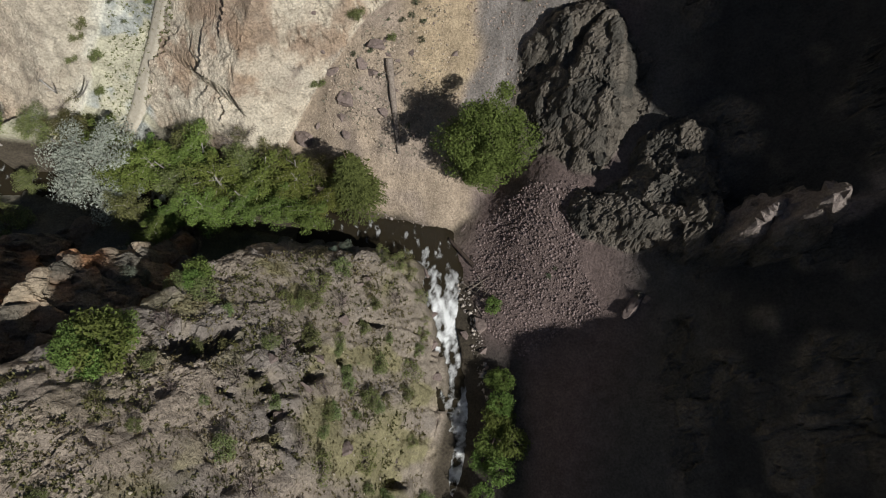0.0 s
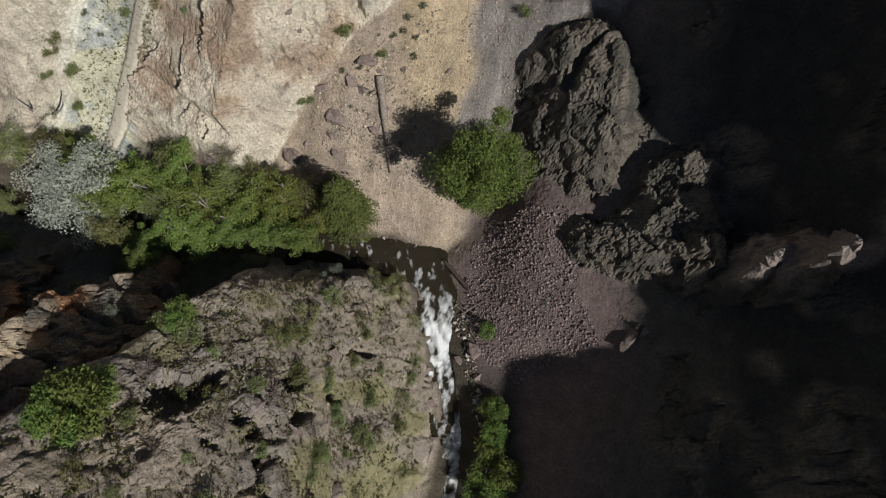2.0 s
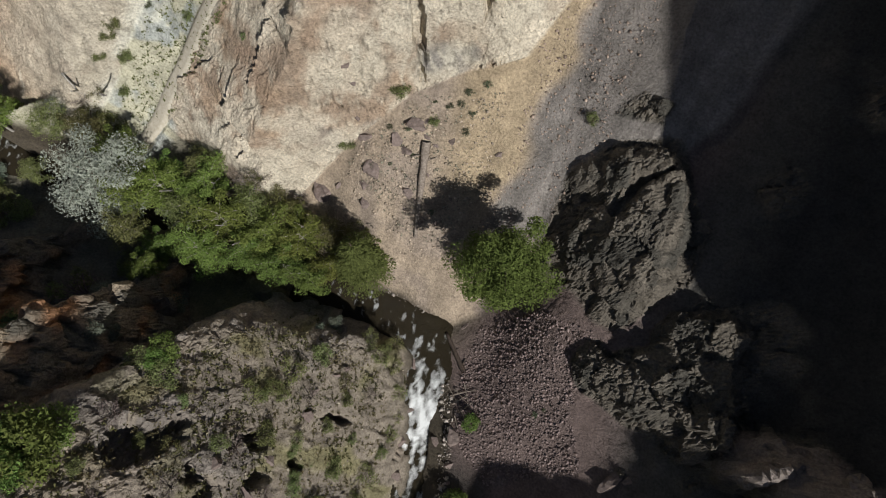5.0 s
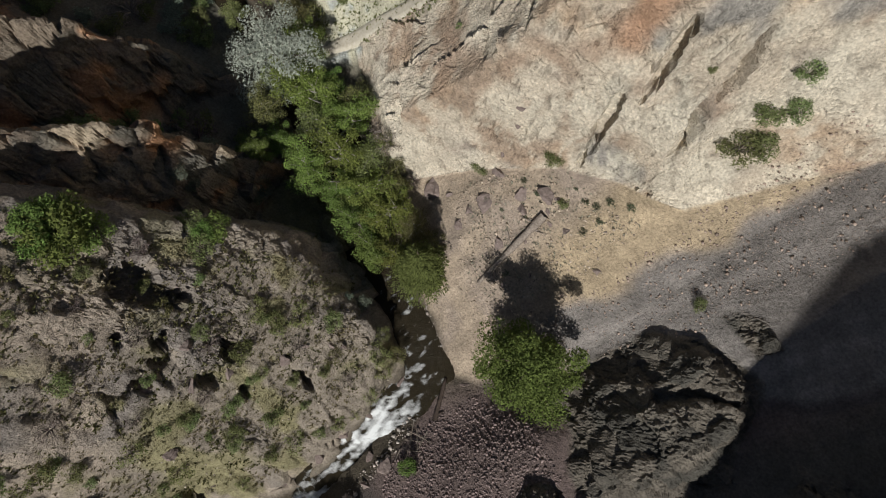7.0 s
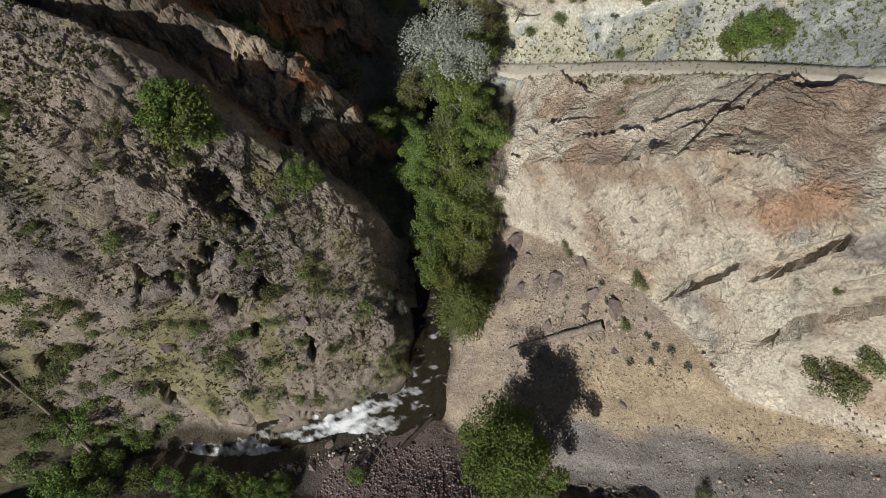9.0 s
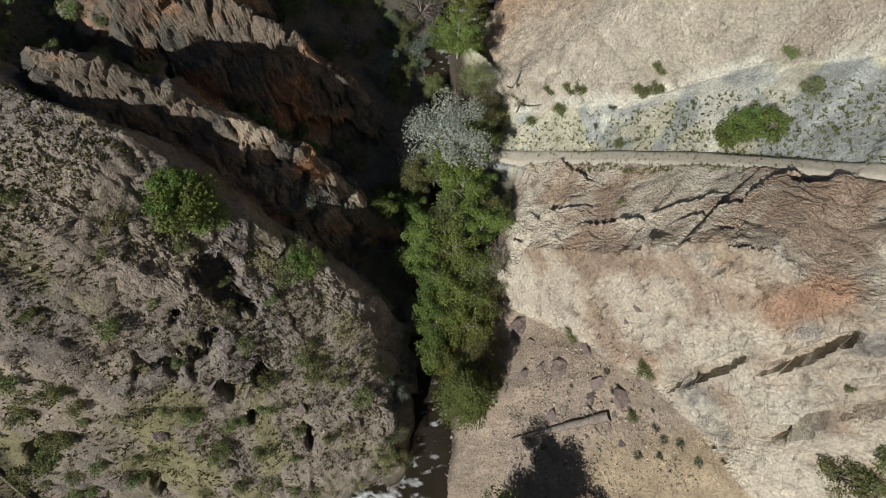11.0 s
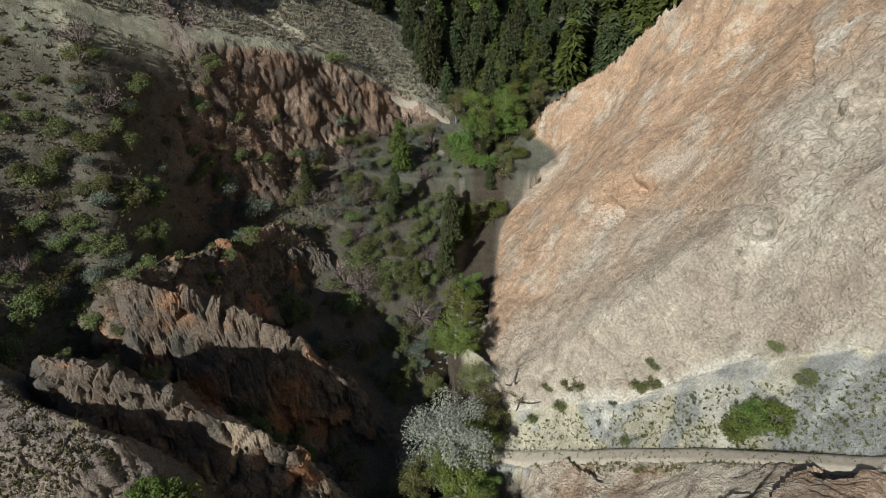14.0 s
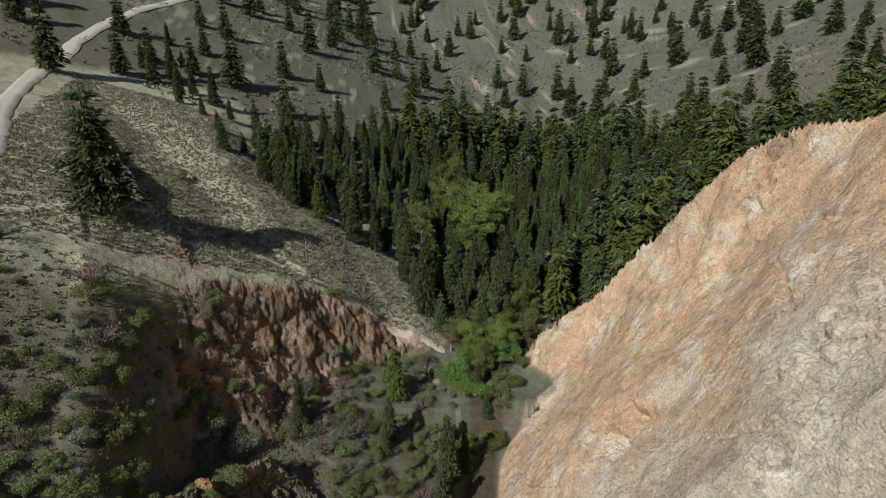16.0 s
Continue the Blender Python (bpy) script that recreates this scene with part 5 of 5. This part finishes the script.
def stones(name, rng, places, low, high, mat, label, category="stones"):
    """Many small angular stones as one object."""
    n = len(places)
    s = low * (high / low) ** (rng.uniform(0, 1, n) ** 2.2)
    octa = np.array(((1, 0, 0), (0, 1, 0), (-1, 0, 0), (0, -1, 0), (0, 0, 1), (0, 0, -1)), dtype=float)
    tri = np.array(((0, 1, 4), (1, 2, 4), (2, 3, 4), (3, 0, 4), (1, 0, 5), (2, 1, 5), (3, 2, 5), (0, 3, 5)))
    shape = octa[None] * rng.uniform(0.55, 1.15, (n, 6, 1)) + rng.normal(size=(n, 6, 3)) * 0.18
    ang = rng.uniform(0, 6.28, n)
    c, sn = np.cos(ang)[:, None], np.sin(ang)[:, None]
    v = np.stack([shape[..., 0] * c - shape[..., 1] * sn, shape[..., 0] * sn + shape[..., 1] * c, shape[..., 2] * 0.7], -1) * s[:, None, None]
    z = ground_z(places[:, 0], places[:, 1])
    v = v + np.stack([places[:, 0], places[:, 1], z + s * 0.2], -1)[:, None, :]
    f = (tri[None] + 6 * np.arange(n)[:, None, None]).reshape(-1, 3)
    return tagged(new(name, mesh_of(name, v.reshape(-1, 3), f, mat)), label, category, kind="stuff")


def spread(rng, poly, n):
    """Loose places inside an outline."""
    xs, ys = [p[0] for p in poly], [p[1] for p in poly]
    x, y = rng.uniform(min(xs), max(xs), n * 4), rng.uniform(min(ys), max(ys), n * 4)
    keep = inside(x, y, poly)
    return np.stack(settle(x[keep][:n], y[keep][:n]), -1)


stones("purple_scree", rng, spread(rng, [(4, 31), (11, 34.5), (17, 33), (17, 24), (20, 17), (10, 12), (5, 16), (3.6, 24)], 7500), 0.06, 0.30, STONE_PURPLE, "coarse purple scree below the dark outcrops", "scree")
stones("grey_scree", rng, spread(rng, [(2, 44), (8, 42), (12, 52), (14, 70), (10, 95), (4, 95), (2, 60)], 2600), 0.06, 0.26, STONE_TAN, "fine pale stones on the grey scree chute", "scree")
stones("creek_stones", rng, spread(rng, [(-12, 33.5), (-3, 31.5), (0.5, 27), (3.6, 20), (5.5, 12), (6, 6), (4.4, 8), (2.6, 18), (-1, 28), (-8, 32)], 700), 0.10, 0.5, STONE_PALE, "pale stones along the edge of the creek", "stones")
stones("broken_rock", rng, spread(rng, [(-40, -10), (-30, -32), (-4, -32), (-3, 24), (-16, 24), (-27, 14)], 1500), 0.05, 0.26, STONE_KNOB, "broken stones strewn over the dry hillside", "stones")
stones("apron_stones", rng, spread(rng, [(-18, 44), (-8, 37), (0, 36), (3, 44), (0, 56), (-10, 53), (-16, 49)], 2200), 0.05, 0.28, STONE_TAN, "small stones on the tan soil apron", "stones")


# ---- dry grass ----
def tufts(name, rng, places, size, mat, label, blades=5):
    n = len(places)
    z = ground_z(places[:, 0], places[:, 1])
    root = np.repeat(np.stack([places[:, 0], places[:, 1], z - 0.03], -1), blades, 0)
    s = np.repeat(size * rng.uniform(0.6, 1.5, n), blades)[:, None]
    d = unit(np.stack([rng.normal(size=n * blades), rng.normal(size=n * blades), rng.uniform(0.6, 1.6, n * blades)], -1))
    w = unit(np.cross(d, rng.normal(size=d.shape))) * s * 0.22
    v = np.stack([root - w * 0.6, root + w * 0.6, root + d * s + w, root + d * s * 1.05 - w], 1).reshape(-1, 3)
    f = np.arange(len(v)).reshape(-1, 4)
    return tagged(new(name, mesh_of(name, v, f, mat)), label, "grass", kind="stuff")


GREEN_GRASS = vary_material("greenish_grass", (0.125, 0.125, 0.052), 0.4)
OLIVE_GRASS = vary_material("olive_dry_grass", (0.20, 0.18, 0.095), 0.3)
FAR_SAGE = vary_material("grey_hillside_sage", (0.17, 0.175, 0.135), 0.4)
SAGE_TUFT = vary_material("grey_sage_tufts", (0.29, 0.285, 0.215), 0.4)
p = spread(rng, [(-44, -12), (-30, -34), (-4, -34), (-3, -8), (-2.5, 22), (-18, 27), (-28, 16)], 13000)
patch = fbm(p[:, 0] / 4, p[:, 1] / 4, 0 * p[:, 0], 3)
tufts("dry_grass", rng, p[patch > 0.0], 0.22, OLIVE_GRASS, "pale dry bunch grass on the hillside")
tufts("green_grass", rng, p[patch < 0.05][:6000], 0.26, GREEN_GRASS, "thin green grass between the rocks")
tufts("apron_grass", rng, spread(rng, [(-18, 46), (-9, 39), (-2, 40), (0, 56), (-10, 54)], 500), 0.22, SAGE_TUFT, "small tufts on the bare soil apron")
p = spread(rng, [(-92, -34), (-96, -11), (-117, 20), (-122, 48), (-150, 36), (-172, 8), (-200, -6), (-205, -50), (-150, -42), (-110, -36)], 15000)
tufts("hillside_sage", rng, p, 0.36, SAGE_TUFT, "grey green sage and bunch grass on the grass spur", 5)
tufts("hillside_grass", rng, p[:9000] + rng.normal(size=(9000, 2)), 0.34, DRY_GRASS, "pale bunch grass on the grass spur", 5)
p = spread(rng, [(-200, -75), (-200, 0), (-250, 30), (-300, 100), (-270, 135), (-175, 160), (-120, 180), (-200, 290), (-330, 420), (-560, 380), (-640, 100), (-560, -110), (-330, -120)], 14000)
p = p[fbm(p[:, 0] / 25, p[:, 1] / 25, 0 * p[:, 0], 3) > -0.12]
tufts("far_sage", rng, p, 1.0, FAR_SAGE, "sagebrush dotted over the dry hillside", 5)
p = spread(rng, [(-46, -24), (-90, -24), (-94, -8), (-101, 6), (-96, 24), (-72, 18), (-60, 2), (-46, -8)], 7000)
tufts("gully_grass", rng, p[:3500], 0.4, OLIVE_GRASS, "rough grass in the gullies below the red cliff", 4)
p = spread(rng, [(-49, 43), (-42, 47), (-28, 62), (-22, 70), (-30, 76), (-42, 62), (-50, 48)], 1800)
tufts("trail_grass", rng, p, 0.25, GREEN_GRASS, "thin grass beside the dirt track")

# ---- fallen timber ----
def fallen(name, a, b, r0, r1, mat, label, rng, stubs=4, rise=0.25):
    """A fallen trunk that follows the ground, with broken branches."""
    thing = tagged(new(name), label, "log")
    t = np.linspace(0, 1, 9)
    x, y = a[0] + (b[0] - a[0]) * t, a[1] + (b[1] - a[1]) * t
    z = ground_z(x, y)
    z = 0.35 * z + 0.65 * np.interp(t, (0, 0.5, 1), (z[0], z[4], z[-1]))
    z = np.maximum(z, ground_z(x, y) + 0.05) + (rise if rise < 1 else np.linspace(0.1, rise, 9))
    pts = np.stack([x, y, z], -1)
    base = pts[0].copy()
    v, f = limb(pts - base, np.linspace(r0, r1, 9) * (1 + 0.12 * np.sin(t * 19)), 10)
    part_of("trunk", mesh_of("trunk", v, f, mat, True), thing)
    for k in range(stubs):
        q = pts[1 + k * 7 // max(stubs, 1)] - base
        d = unit(rng.normal(size=3) + np.array((0, 0, 0.8)))
        ln = rng.uniform(0.8, 2.2)
        v, f = limb([q, q + d * ln * 0.6, q + d * ln + np.array((0, 0, -0.2))], [r1 * 0.45, r1 * 0.3, r1 * 0.08], 5)
        part_of("branch", mesh_of("branch", v, f, mat, True), thing)
    thing.location = base
    return thing


DARKWOOD = grain_material("dark_wet_wood", (0.10, 0.075, 0.06), (0.04, 0.03, 0.025), 4.0)
fallen("fallen_log", (-8.1, 49.6), (-7.0, 39.6), 0.55, 0.25, DEADWOOD, "long weathered fallen log with broken branches on the bare slope", rng, 6)
fallen("fallen_log", (3.7, 24.9), (0.1, 29.3), 0.32, 0.24, DARKWOOD, "dark fallen log lying across the creek bank", rng, 1)
fallen("fallen_log", (1.4, -16.5), (-13.0, -17.5), 0.3, 0.12, DEADWOOD, "grey dead trunk leaning on the rocky slope", rng, 5, 0.6)
for a, b in (((-52.5, 46.5), (-46.2, 44.2)), ((-36.5, 40.5), (-32.8, 38.4)), ((-27.5, 38.8), (-24.2, 36.6)), ((-22.5, 38.2), (-20.2, 36.0)), ((-33, 36), (-30.4, 33.4)), ((-30, 34.6), (-27.6, 31.6)), ((-41, 38.5), (-38.6, 35.6)), ((-55, 46.5), (-50.5, 43.5))):
    fallen("leaning_stem", a, b, 0.17, 0.07, BARK_PALE, "pale bare alder stem leaning over the creek bank", rng, 5, 10.5)
for a, b in (((-9.6, 45.6), (-7.0, 44.6)), ((-8.6, 47.2), (-6.2, 48.6)), ((-33.5, 32.8), (-29.5, 34.6)), ((2.2, 22.6), (4.2, 20.6)), ((2.8, 21.4), (4.6, 22.4)), ((-14.8, 33.2), (-13.6, 30.8)), ((2.0, 10.2), (0.4, 6.6)), ((-24.0, 32.4), (-22.4, 34.8)), ((3.2, 22.4), (5.4, 21.0)), ((3.6, 22.0), (5.8, 23.0)), ((3.8, 21.2), (5.2, 19.4)), ((4.2, 23.4), (5.6, 20.6)), ((3.4, 20.4), (5.0, 22.2)), ((4.6, 19.8), (5.8, 21.4)), ((4.0, 19.2), (4.8, 17.8))):
    fallen("fallen_branch", a, b, 0.09, 0.04, DEADWOOD, "bleached broken branch lying on the ground", rng, 2, 0.15)
SNAG = tagged(new("dead_snag"), "bare dead trunk standing on the grass spur", "dead tree")
v, f = limb([(0, 0, -0.3), (0.1, 0, 3), (0.15, 0.1, 6.5)], [0.16, 0.12, 0.04], 6)
part_of("trunk", mesh_of("trunk", v, f, DEADWOOD, True), SNAG)
v, f = limb([(0.1, 0, 4.0), (0.7, 0.3, 4.6)], [0.05, 0.02], 5)
part_of("branch", mesh_of("branch", v, f, DEADWOOD, True), SNAG)
set_down(SNAG, -124, 19, 0)
